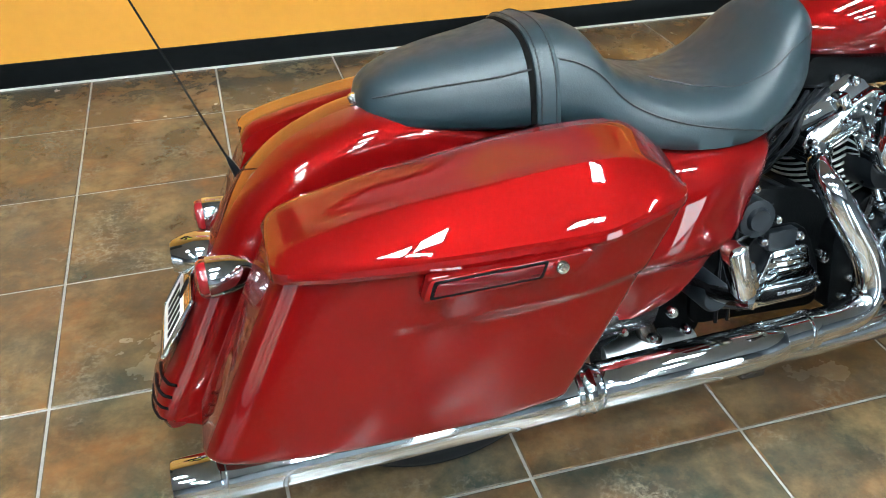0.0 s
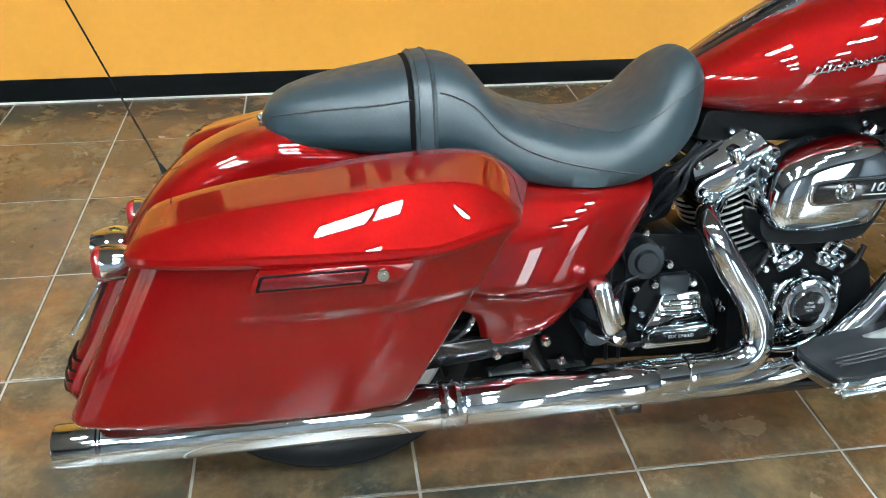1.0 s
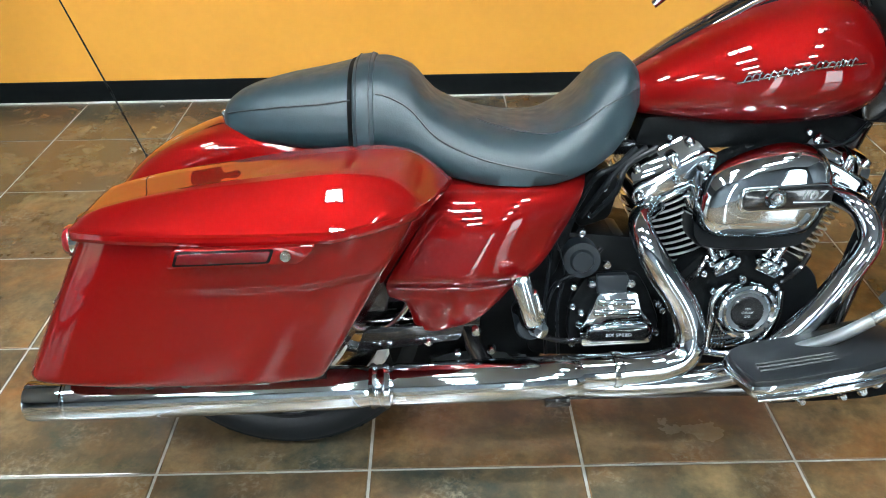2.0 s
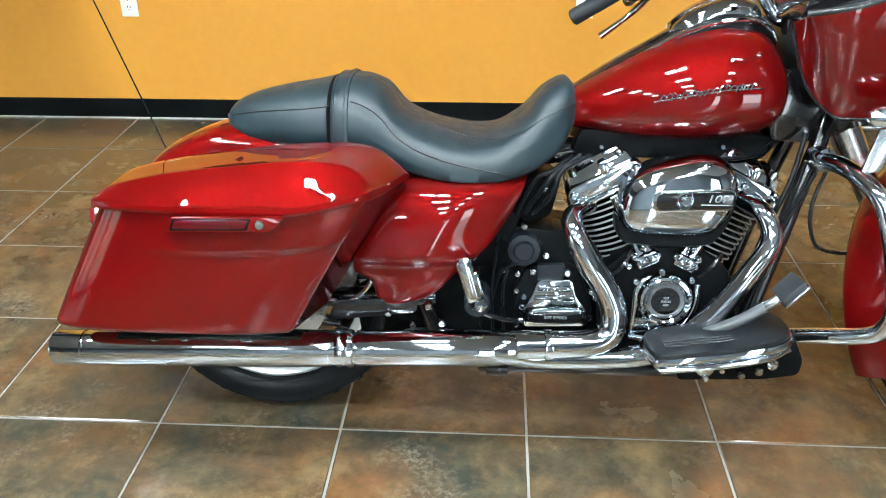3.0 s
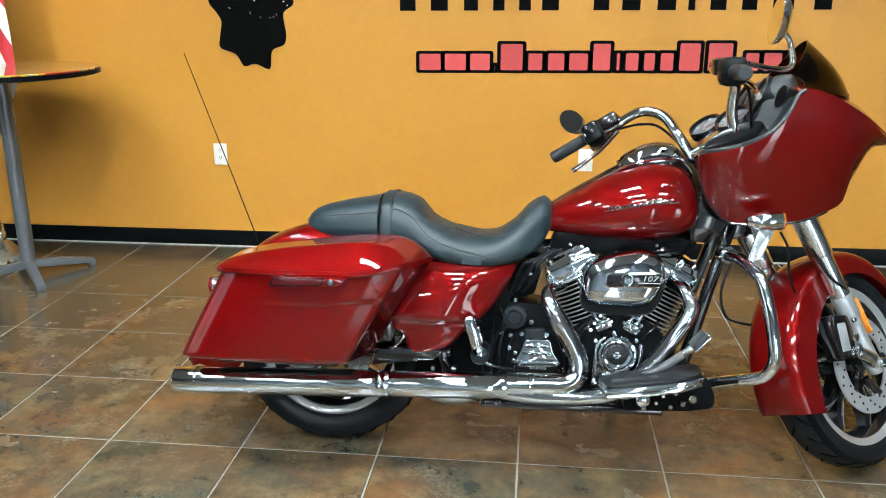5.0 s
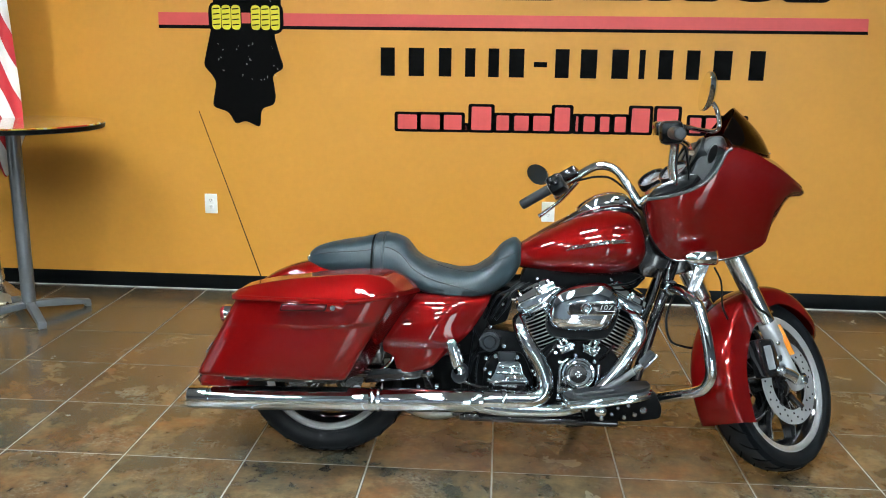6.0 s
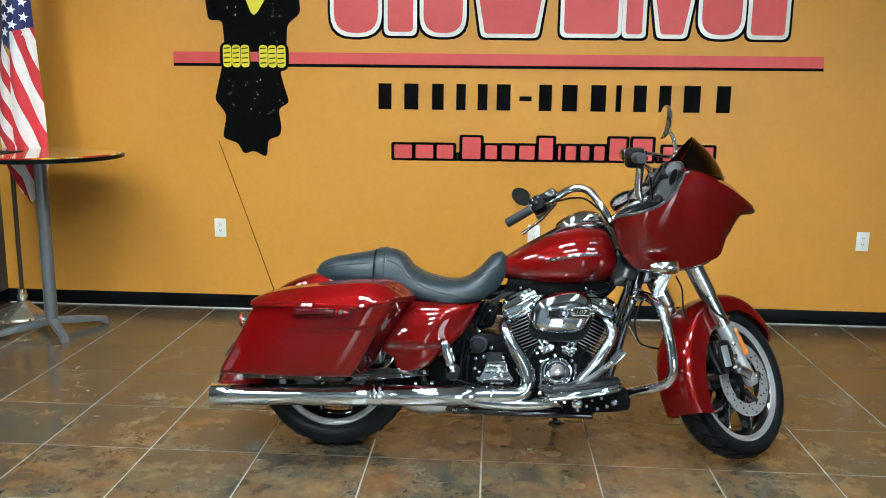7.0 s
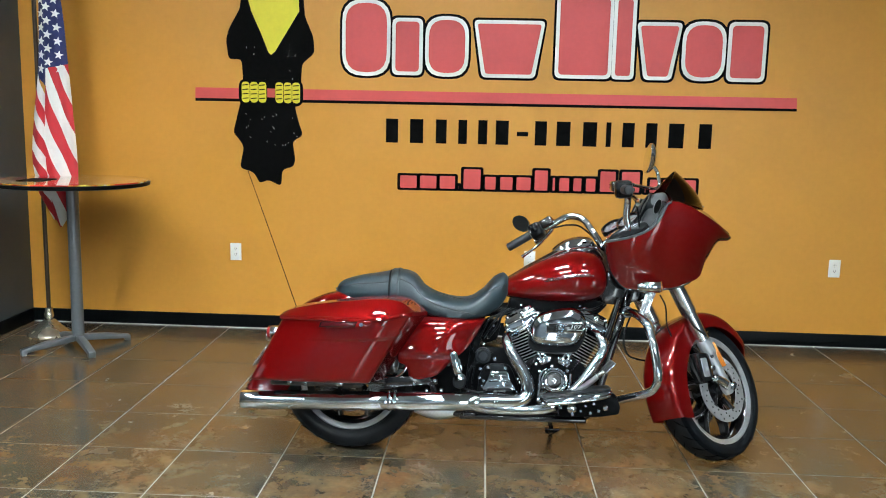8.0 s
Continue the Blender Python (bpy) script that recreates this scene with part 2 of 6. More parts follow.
PLASTIC = plain("matt_black_plastic", (0.004, 0.005, 0.006), 0.3, grain=0.1, scale=150, bump=0.08, spec=0.1)
RUBBER = plain("tyre_rubber", (0.004, 0.0052, 0.0066), 0.48, grain=0.15, scale=60, bump=0.08, spec=0.2)
GRIP = plain("grip_rubber", (0.012, 0.015, 0.018), 0.6, grain=0.1, scale=120, bump=0.1)
# the blue-green in this black stands for cool light on the seat
VINYL = plain("black_seat_vinyl", (0.010, 0.021, 0.026), 0.46, grain=0.1, scale=350, bump=0.12, spec=0.42)
SEAM = plain("seat_seam", (0.012, 0.013, 0.015), 0.6, grain=0.1)
GREY_CAST = plain("grey_cast_metal", (0.50, 0.53, 0.55), 0.36, 0.7, grain=0.06)
CAP_BLACK = plain("satin_black_cap", (0.008, 0.011, 0.014), 0.42, grain=0.06, spec=0.25)
FORK_SILVER = plain("polished_fork_metal", (0.70, 0.75, 0.78), 0.22, 1.0, grain=0.04)
RED_LENS = plain("red_lens", (0.14, 0.004, 0.006), 0.12, coat=1.0, grain=0.05)
DARK_LENS = plain("dark_red_lens", (0.06, 0.002, 0.004), 0.15, coat=0.25, grain=0.05)
DARK_AMBER = plain("dark_amber_lens", (0.22, 0.055, 0.006), 0.2, coat=1.0, grain=0.05)
AMBER = plain("amber_reflector", (0.62, 0.19, 0.012), 0.2, coat=1.0, grain=0.05)
# near-black standing for the shade inside gaps, holes, cuts and slots
GAP_SHADE = plain("gap_shade", (0.003, 0.003, 0.003), 0.8, spec=0.03)
GLASS = clear("window_glass", (0.95, 0.97, 0.98), 0.0)
SMOKE = clear("smoked_screen", (0.022, 0.017, 0.015))
MIRROR = plain("mirror_glass", (0.9, 0.9, 0.9), 0.01, 1.0, grain=0.0, rough_var=0.0)
SLATE = tile_material()
GROUT = plain("grout", (0.205, 0.196, 0.180), 0.8, grain=0.12, scale=60, bump=0.3)
ORANGE = plain("orange_wall_paint", (0.58, 0.262, 0.034), 0.42, grain=0.025, scale=30, bump=0.04)
GREY_WALL = plain("grey_wall_paint", (0.045, 0.062, 0.074), 0.5, grain=0.03, scale=30, bump=0.04)
DIM_WALL = plain("grey_back_wall_paint", (0.13, 0.15, 0.17), 0.55, grain=0.03, scale=30)
BASE_BLACK = plain("black_vinyl_base", (0.004, 0.005, 0.0055), 0.35, grain=0.12, scale=30, spec=0.08)
CAULK = plain("pale_caulk", (0.45, 0.44, 0.42), 0.6, grain=0.1)
CEIL = plain("ceiling_board", (0.34, 0.36, 0.38), 0.8, grain=0.05, scale=200, bump=0.2)
SIGN_RED = plain("sign_red_vinyl", (0.60, 0.075, 0.07), 0.4, grain=0.03)
SIGN_BLACK = plain("sign_black_vinyl", (0.0035, 0.0035, 0.0035), 0.5, grain=0.1, spec=0.025)
SIGN_WHITE = plain("sign_white_vinyl", (0.78, 0.78, 0.76), 0.45, grain=0.02)
SIGN_YELLOW = plain("sign_yellow_vinyl", (0.72, 0.62, 0.03), 0.45, grain=0.03)
WHITE_PLASTIC = plain("white_plastic", (0.78, 0.77, 0.73), 0.35, grain=0.02)

# ---- the room ----
WALL_Y, LEFT_X, RIGHT_X, BACK_Y, HIGH = 2.245, -2.81, 7.2, -9.0, 4.2
TILE = 0.457
LIGHTS = [(-2.4 + 2.1 * i, y) for y in (-1.0, -3.1, -5.2, -7.3) for i in range(3)]


def structure(name, geo, mat, label, category, sharp=40):
    return thing(name, geo, mat, label, category, kind="structure", sharp=sharp)


ROOM_X = -8.0
MID_X, MID_Y, WIDE, DEEP = (ROOM_X + RIGHT_X) / 2, (WALL_Y + BACK_Y) / 2, RIGHT_X - ROOM_X, WALL_Y - BACK_Y
structure("wall_north", box(MID_X, WALL_Y + 0.06, HIGH / 2, WIDE + 0.24, 0.12, HIGH), ORANGE, "smooth orange painted showroom wall", "wall")
structure("wall_partition", box(LEFT_X - 0.06, WALL_Y - 0.5, HIGH / 2, 0.12, 0.996, HIGH), GREY_WALL, "dark blue-grey painted partition wall", "wall")
structure("wall_east", box(RIGHT_X + 0.06, MID_Y, HIGH / 2, 0.12, DEEP, HIGH), DIM_WALL, "grey painted side wall", "wall")
# the back wall, out of view: glazed openings between piers
# narrow one gives the streak in the saddlebag; wide one is added wall fill
OPENINGS = [(1.0, 1.6), (4.4, 6.4)]
for x0, x1 in ((ROOM_X, 1.0), (1.6, 4.4), (6.4, RIGHT_X)):
    structure("wall_south_pier", box((x0 + x1) / 2, BACK_Y - 0.1, HIGH / 2, x1 - x0, 0.2, HIGH), DIM_WALL, "grey painted back wall between windows", "wall")
for x0, x1 in OPENINGS:
    structure("wall_south_lintel", box((x0 + x1) / 2, BACK_Y - 0.1, (HIGH + 2.6) / 2, x1 - x0, 0.196, HIGH - 2.6), DIM_WALL, "grey lintel over an unseen back window", "wall")
    structure("wall_south_sill", box((x0 + x1) / 2, BACK_Y - 0.1, 0.05, x1 - x0, 0.196, 0.1), DIM_WALL, "low grey wall under an unseen back window", "wall")
# the west side: unseen window bays between piers, added for light from the left
BAYS = [(-6.4, -4.4), (-4.2, -2.2), (-2.0, 0.0)]
for y0, y1 in ((BACK_Y, -6.4), (-4.4, -4.2), (-2.2, -2.0), (0.0, WALL_Y)):
    structure("wall_west_pier", box(ROOM_X - 0.1, (y0 + y1) / 2, HIGH / 2, 0.2, y1 - y0, HIGH), DIM_WALL, "grey pier beside the added side windows", "wall")
for y0, y1 in BAYS:
    structure("wall_west_lintel", box(ROOM_X - 0.1, (y0 + y1) / 2, (HIGH + 2.6) / 2, 0.196, y1 - y0, HIGH - 2.6), DIM_WALL, "grey lintel over an added side window", "wall")
    structure("wall_west_sill", box(ROOM_X - 0.1, (y0 + y1) / 2, 0.05, 0.196, y1 - y0, 0.1), DIM_WALL, "low grey wall under an added side window", "wall")
structure("ceiling", box(MID_X, MID_Y, HIGH + 0.064, WIDE + 0.24, DEEP + 0.24, 0.1), CEIL, "grey ceiling boards", "ceiling")
structure("ground", box(-10, -15, -0.16, 90, 80, 0.1), GROUT, "pale paving outside the room", "ground")

for name, geo in (
    ("baseboard_north", box((LEFT_X + RIGHT_X) / 2, WALL_Y - 0.004, 0.05, RIGHT_X - LEFT_X, 0.008, 0.096, 0.003)),
    ("baseboard_west", box(LEFT_X + 0.004, WALL_Y - 1.1, 0.05, 0.008, 2.17, 0.096, 0.003)),
):
    structure(name, geo, BASE_BLACK, "black vinyl base strip along the wall", "baseboard")
structure("trim", box((LEFT_X + RIGHT_X) / 2, WALL_Y - 0.012, 0.003, RIGHT_X - LEFT_X - 0.03, 0.008, 0.008, 0.002), CAULK, "pale joint line along the foot of the wall", "trim")

SKIRT = plain("grey_lamp_skirt", (0.25, 0.25, 0.25), 0.5)
# ceiling lights: each a pair of lit panes in a grey frame
PANEL = glow("lit_diffuser", (0.83, 0.95, 1.0), PANEL_GLOW)
for x, y in LIGHTS:
    lamp = holder("ceiling_light", Matrix.Translation((x, y, HIGH)), "lit ceiling light with two panes in a grey frame", "ceiling light", "ceiling lights")
    part("frame", join(*(box(cx, cy, -0.045, sx, sy, 0.09, 0.003) for cx, cy, sx, sy in ((0, 0.225, 0.62, 0.03), (0, -0.225, 0.62, 0.03), (0.295, 0, 0.03, 0.42), (-0.295, 0, 0.03, 0.42), (0, 0, 0.05, 0.42)))), SKIRT, lamp)
    part("housing", box(0, 0, 0.006, 0.62, 0.48, 0.010), SKIRT, lamp)
    for dx in (-0.1525, 0.1525):
        part("diffuser", box(dx, 0, -0.009, 0.25, 0.416, 0.008), PANEL, lamp)

# fill lamps in the added west openings, brightening the floor from the left
for k, (y0, y1) in enumerate(BAYS):
    mid = (y0 + y1) / 2
    win = structure("window_%d" % (k + 1), join(box(ROOM_X - 0.1, mid, 0.125, 0.08, y1 - y0, 0.05), box(ROOM_X - 0.1, mid, 2.575, 0.08, y1 - y0, 0.05), box(ROOM_X - 0.1, y0 + 0.025, 1.35, 0.08, 0.05, 2.4), box(ROOM_X - 0.1, y1 - 0.025, 1.35, 0.08, 0.05, 2.4)), WRINKLE, "dark metal frame of an added, unseen side window", "window")
    pane = part("pane", box(ROOM_X - 0.1, mid, 1.35, 0.008, y1 - y0 - 0.1, 2.4), GLASS, win)
    pane.visible_shadow = False
    day = bpy.data.lights.new("side_fill", "AREA")
    day.shape, day.size, day.size_y, day.energy, day.color = "RECTANGLE", y1 - y0 - 0.1, 2.4, SIDE_FILL_WATTS, (0.82, 0.92, 1.0)
    new("side_fill", day).matrix_world = look((ROOM_X - 0.02, mid, 1.35), (0.0, mid * 0.6, 1.0))

# cool lamps in the back openings, added as fill for the orange wall
for k, (x0, x1) in enumerate(OPENINGS):
    mid = (x0 + x1) / 2
    win = structure("window_%d" % (k + 4), join(box(mid, BACK_Y - 0.1, 0.125, x1 - x0, 0.08, 0.05), box(mid, BACK_Y - 0.1, 2.575, x1 - x0, 0.08, 0.05), box(x0 + 0.025, BACK_Y - 0.1, 1.35, 0.05, 0.08, 2.4), box(x1 - 0.025, BACK_Y - 0.1, 1.35, 0.05, 0.08, 2.4)), WRINKLE, "dark metal frame of a tall, unseen glazed opening", "window")
    pane = part("pane", box(mid, BACK_Y - 0.1, 1.35, x1 - x0 - 0.1, 0.008, 2.4), GLASS, win)
    pane.visible_shadow = False
    day = bpy.data.lights.new("front_fill", "AREA")
    day.shape, day.size, day.size_y, day.energy, day.color = "RECTANGLE", x1 - x0 - 0.1, 2.4, FRONT_WATTS * (x1 - x0), (0.80, 0.93, 1.0)
    new("front_fill", day).matrix_world = look((mid, BACK_Y - 0.02, 1.35), (mid, 0.0, 1.35))

# ---- the motorcycle: x forward from the rear axle, y to its left, z up, leaning on its stand ----
LEAN_DEG, BIKE_X, BIKE_Y = 10.5, -0.165, 0.125
motorcycle = holder("motorcycle", pose(BIKE_X, BIKE_Y, 0, -LEAN_DEG), "glossy red touring motorcycle with chrome engine leaning on its stand", "motorcycle")
# steering: the front end is turned to the left about the raked head
RAKE, STEER = radians(26), radians(35)
_axis, _pivot = Vector((-math.sin(RAKE), 0, math.cos(RAKE))), Vector((1.639, 0, 0.32))
TURNED = Matrix.Translation(_pivot) @ Matrix.Rotation(STEER, 4, _axis) @ Matrix.Translation(-_pivot)
FORKED = Matrix.Translation(_pivot) @ Matrix.Rotation(radians(42), 4, _axis) @ Matrix.Translation(-_pivot)


def bike(name, geo, mat, label="", parent=None, sharp=40):
    return part(name, geo, mat, parent or motorcycle, label, sharp)


def front(geo):
    """Turned with the fork and wheel."""
    return moved(geo, FORKED)


def barred(geo):
    """Turned with the pulled-back handlebar."""
    return moved(geo, TURNED)


# -- wheels --
def tyre_geo(at, r, width, rim, seg=72):
    half = width / 2
    prof = []
    for a in np.linspace(-90, 90, 15):
        c, s = math.cos(radians(a)), math.sin(radians(a))
        prof.append((r - 0.62 * half * (1 - c**0.9), half * (abs(s) ** 0.85) * (1 if s > 0 else -1)))
    prof = [(rim, -half * 0.72), (rim + 0.012, -half * 0.86), (rim + 0.3 * (r - rim), -half * 0.99)] + prof[1:-1] + [(rim + 0.3 * (r - rim), half * 0.99), (rim + 0.012, half * 0.86), (rim, half * 0.72)]
    prof.sort(key=lambda q: q[1])
    return lathe(prof + [(rim - 0.004, half * 0.6), (rim - 0.004, -half * 0.6)], at, (0, 1, 0), seg, closed=True)


def grooves(at, r, width, count, seed):
    """Tread cuts, as thin dark slivers lying in the crown of the tyre."""
    out = []
    for k in range(count):
        for side in (-1, 1):
            a0 = 2 * math.pi * (k + 0.25 * (side + 1)) / count
            pts = []
            for i in range(5):
                f = i / 4
                y = side * width * (0.06 + 0.33 * f)
                drop = 0.31 * width * (1 - (max(0.0, 1 - (abs(y) / (width / 2)) ** 2)) ** 0.45)
                a = a0 + 0.16 * f
                rr = r - drop + 0.0008
                pts.append((at[0] + rr * math.cos(a), at[1] + y, at[2] + rr * math.sin(a)))
            out.append(tube(pts, [0.001, 0.0032, 0.0036, 0.003, 0.001], seg=5, per=2))
    return join(*out)


def barrel_geo(at, r, width):
    h = width / 2
    prof = [(r + 0.010, -h * 0.90), (r - 0.012, -h * 0.8), (r - 0.024, -h * 0.5), (r - 0.03, 0), (r - 0.024, h * 0.5), (r - 0.012, h * 0.8), (r + 0.010, h * 0.90), (r - 0.017, h * 0.90), (r - 0.034, h * 0.5), (r - 0.04, 0), (r - 0.034, -h * 0.5), (r - 0.017, -h * 0.90)]
    return lathe(prof, at, (0, 1, 0), 72, closed=True)


def lip_geo(at, r, width, side):
    h = width / 2
    prof = [(r + 0.013, h * 0.93), (r + 0.010, h * 1.02), (r + 0.004, h * 1.05), (r - 0.002, h * 1.0), (r - 0.012, h * 0.92), (r - 0.014, h * 0.82), (r + 0.008, h * 0.82)]
    return lathe([(q, side * y) for q, y in prof], at, (0, 1, 0), 72, closed=True)


def spoke_geo(at, r, k, n, width, split):
    """One forked cast spoke."""
    out = []
    a = 2 * math.pi * k / n + 0.35
    for s in (-1, 1):
        rings = []
        for f in (0.0, 0.2, 0.4, 0.6, 0.8, 1.0):
            rad = 0.04 + (r - 0.028 - 0.04) * f
            ang = a + s * split * (0.25 + 0.75 * f) * (0.45 if f < 0.3 else 0.45 + 0.55 * (f - 0.3) / 0.7)
            w, d = 0.014 + 0.008 * (1 - f), width * (0.5 - 0.2 * f)
            c, e = Vector((math.cos(ang), 0, math.sin(ang))), Vector((-math.sin(ang), 0, math.cos(ang)))
            o = Vector(at) + c * rad
            rings.append([o - e * w + Vector((0, -d, 0)) * 0.7, o + Vector((0, -d, 0)), o + e * w + Vector((0, -d, 0)) * 0.7, o + e * w + Vector((0, d, 0)) * 0.7, o + Vector((0, d, 0)), o - e * w + Vector((0, d, 0)) * 0.7])
        out.append(loft(rings))
    return join(*out)


def edge_strip(at, r, k, n, width, split, side):
    """The bright machined edge of a spoke."""
    a = 2 * math.pi * k / n + 0.35
    out = []
    for s in (-1, 1):
        pts = []
        for f in (0.25, 0.4, 0.55, 0.7, 0.85, 1.0):
            rad = 0.04 + (r - 0.028 - 0.04) * f
            ang = a + s * split * (0.25 + 0.75 * f) * (0.45 if f < 0.3 else 0.45 + 0.55 * (f - 0.3) / 0.7)
            d = width * (0.5 - 0.2 * f)
            pts.append((at[0] + rad * math.cos(ang), side * d * 1.0, at[2] + rad * math.sin(ang)))
        out.append(tube(pts, 0.0035, seg=6, per=2))
    return join(*out)


def wheel(name, at, r, width, rim, label, turn, split):
    put = front if turn else (lambda g: g)
    w = bike(name, put(lathe([(0.035, -0.06), (0.05, -0.05), (0.05, 0.05), (0.035, 0.06)], at, (0, 1, 0), 24)), BLACK, label)
    bike("tyre", put(tyre_geo(at, r, width, rim)), RUBBER, "black rubber tyre", w, 60)
    tagged(bike("tread", put(grooves(at, r, width, 26, 3)), GAP_SHADE, "", w), kind="stuff")
    barrel = bike("rim", put(barrel_geo(at, rim, width * 0.72)), BLACK, "gloss black wheel rim", w, 30)
    for side in (-1, 1):
        bike("rim_lip", put(lip_geo(at, rim, width * 0.78, side)), LIP_METAL, "bright machined rim lip", w, 30)
    for k in range(5):
        bike("spoke", put(spoke_geo(at, rim, k, 5, 0.07, 0.30)), BLACK, "", w)
        bike("spoke_edge", put(edge_strip(at, rim, k, 5, 0.07, 0.30, -1)), ALU, "", w)
    return w


REAR, FRONT = (0, 0, 0.325), (1.625, 0, 0.312)
wheel("rear_wheel", REAR, 0.325, 0.175, 0.226, "black cast rear wheel with bright rim", False, 0.3)
front_wheel = wheel("front_wheel", FRONT, 0.310, 0.125, 0.236, "black cast front wheel with bright rim", True, 0.3)


def disc_geo(at, r0, r1, y):
    return lathe([(r0, y - 0.003), (r1, y - 0.003), (r1, y + 0.003), (r0, y + 0.003)], at, (0, 1, 0), 56, closed=True)


for y in (-0.078, 0.078):
    disc = bike("brake_disc", front(disc_geo(FRONT, 0.100, 0.15, y)), STEEL_DISC, "drilled steel brake disc", front_wheel)
    holes = []
    for k in range(40):
        a = 2 * math.pi * k / 40
        rr = (0.111, 0.125, 0.139)[k % 3]
        holes.append(lathe([(0.0, -0.0042), (0.004, -0.0042), (0.004, 0.0042), (0.0, 0.0042)], (FRONT[0] + rr * math.cos(a), y, FRONT[2] + rr * math.sin(a)), (0, 1, 0), 8))
    tagged(bike("disc_hole", front(join(*holes)), GAP_SHADE, "", disc), kind="stuff")
    for geo in [tube([(FRONT[0] + 0.045 * math.cos(a), y * 0.85, FRONT[2] + 0.045 * math.sin(a)), (FRONT[0] + 0.106 * math.cos(a + 0.25), y, FRONT[2] + 0.106 * math.sin(a + 0.25))], 0.012, 8) for a in (2 * math.pi * k / 5 for k in range(5))]:
        bike("disc_carrier", front(geo), BLACK, "", disc)

# -- fenders --
def fender(path, halves, skirts, crown, t=0.004, n=9, level=None):
    """A mudguard swept along path (x, z), with half width, side skirt depth and crown at each place."""
    pts = np.array(path, float)
    tang = np.gradient(pts, axis=0)
    tang /= np.linalg.norm(tang, axis=1, keepdims=True)
    nrm = np.stack([-tang[:, 1], tang[:, 0]], 1)
    grid = []
    level = [0.0] * len(pts) if level is None else level
    for (x, z), (nx, nz), h, s, flat in zip(pts, nrm, halves, skirts, level):
        row = []
        nz *= 1 - flat
        for d in np.linspace(1, 0, 5)[:-1]:
            row.append((x - nx * (crown + s * d), -h, z - nz * (crown + s * d)))
        for a in np.linspace(-90, 90, 2 * n + 1):
            c, q = math.cos(radians(a)), math.sin(radians(a))
            e = abs(c) ** 0.75
            row.append((x - nx * crown * (1 - e), h * (abs(q) ** 0.75) * (1 if q > 0 else -1), z - nz * crown * (1 - e)))
        for d in np.linspace(0, 1, 5)[1:]:
            row.append((x - nx * (crown + s * d), h, z - nz * (crown + s * d)))
        grid.append(row)
    return shell(grid, t)


_rear = catmull([(0.26, 0.60), (0.16, 0.678), (0.04, 0.715), (-0.08, 0.722), (-0.19, 0.686), (-0.265, 0.636), (-0.33, 0.56), (-0.385, 0.465), (-0.437, 0.365), (-0.475, 0.300), (-0.490, 0.262), (-0.480, 0.232)], 5)
_rear = [(p[0], p[1]) for p in _rear][::-1]
_s = np.linspace(0, 1, len(_rear))
rear_fender = bike("rear_fender", fender(_rear, hermite([(0, 0.118), (0.2, 0.125), (0.5, 0.115), (1, 0.11)], _s)[:, 0], hermite([(0, 0.05), (0.15, 0.10), (0.3, 0.13), (0.6, 0.11), (1, 0.1)], _s)[:, 0], 0.055), RED, "red rear fender between the saddlebags")
for k in range(4):
    z = 0.318 - 0.020 * k
    x = float(np.interp(z, [0.232, 0.262, 0.300, 0.365], [-0.480, -0.490, -0.475, -0.437]))
    bike("louvre", tube([(x + 0.026, -0.112, z + 0.004), (x + 0.012, -0.095, z + 0.002), (x + 0.0015, -0.06, z), (x - 0.001, -0.02, z)], 0.0028, 6), GAP_SHADE, "", rear_fender)
bike("seat_bolt", lathe([(0.0, 0.018), (0.007, 0.018), (0.010, 0.014), (0.010, 0.004), (0.013, 0.002), (0.013, -0.006)], (-0.086, -0.004, 0.718), (-0.25, 0, 0.97), 20), CHROME, "chrome seat bolt", rear_fender)

_ff = [(FRONT[0] + 0.350 * math.cos(radians(a)), FRONT[2] + (0.350 + 0.012 * math.sin(radians(a))) * math.sin(radians(a))) for a in np.linspace(33, 204, 44)][::-1]
_s = np.linspace(1, 0, 44)
front_fender = bike("front_fender", front(fender(_ff, hermite([(0, 0.045), (0.06, 0.072), (0.3, 0.084), (0.6, 0.086), (1, 0.088)], _s)[:, 0], hermite([(0, 0.003), (0.12, 0.02), (0.38, 0.048), (0.55, 0.07), (0.75, 0.075), (1, 0.062)], _s)[:, 0], 0.035, level=hermite([(0, 0.0), (0.72, 0.0), (0.86, 0.5), (1, 1.0)], _s)[:, 0])), RED, "red front fender over the wheel")

# -- saddlebags --
def bag_outer(u):
    return float(hermite([(0, -0.385), (0.15, -0.409), (0.45, -0.427), (0.75, -0.429), (1, -0.412)], [u])[0, 0])


def end_round(d, r):
    return 0.0 if d >= r else r - math.sqrt(max(0.0, r * r - (r - d) ** 2))


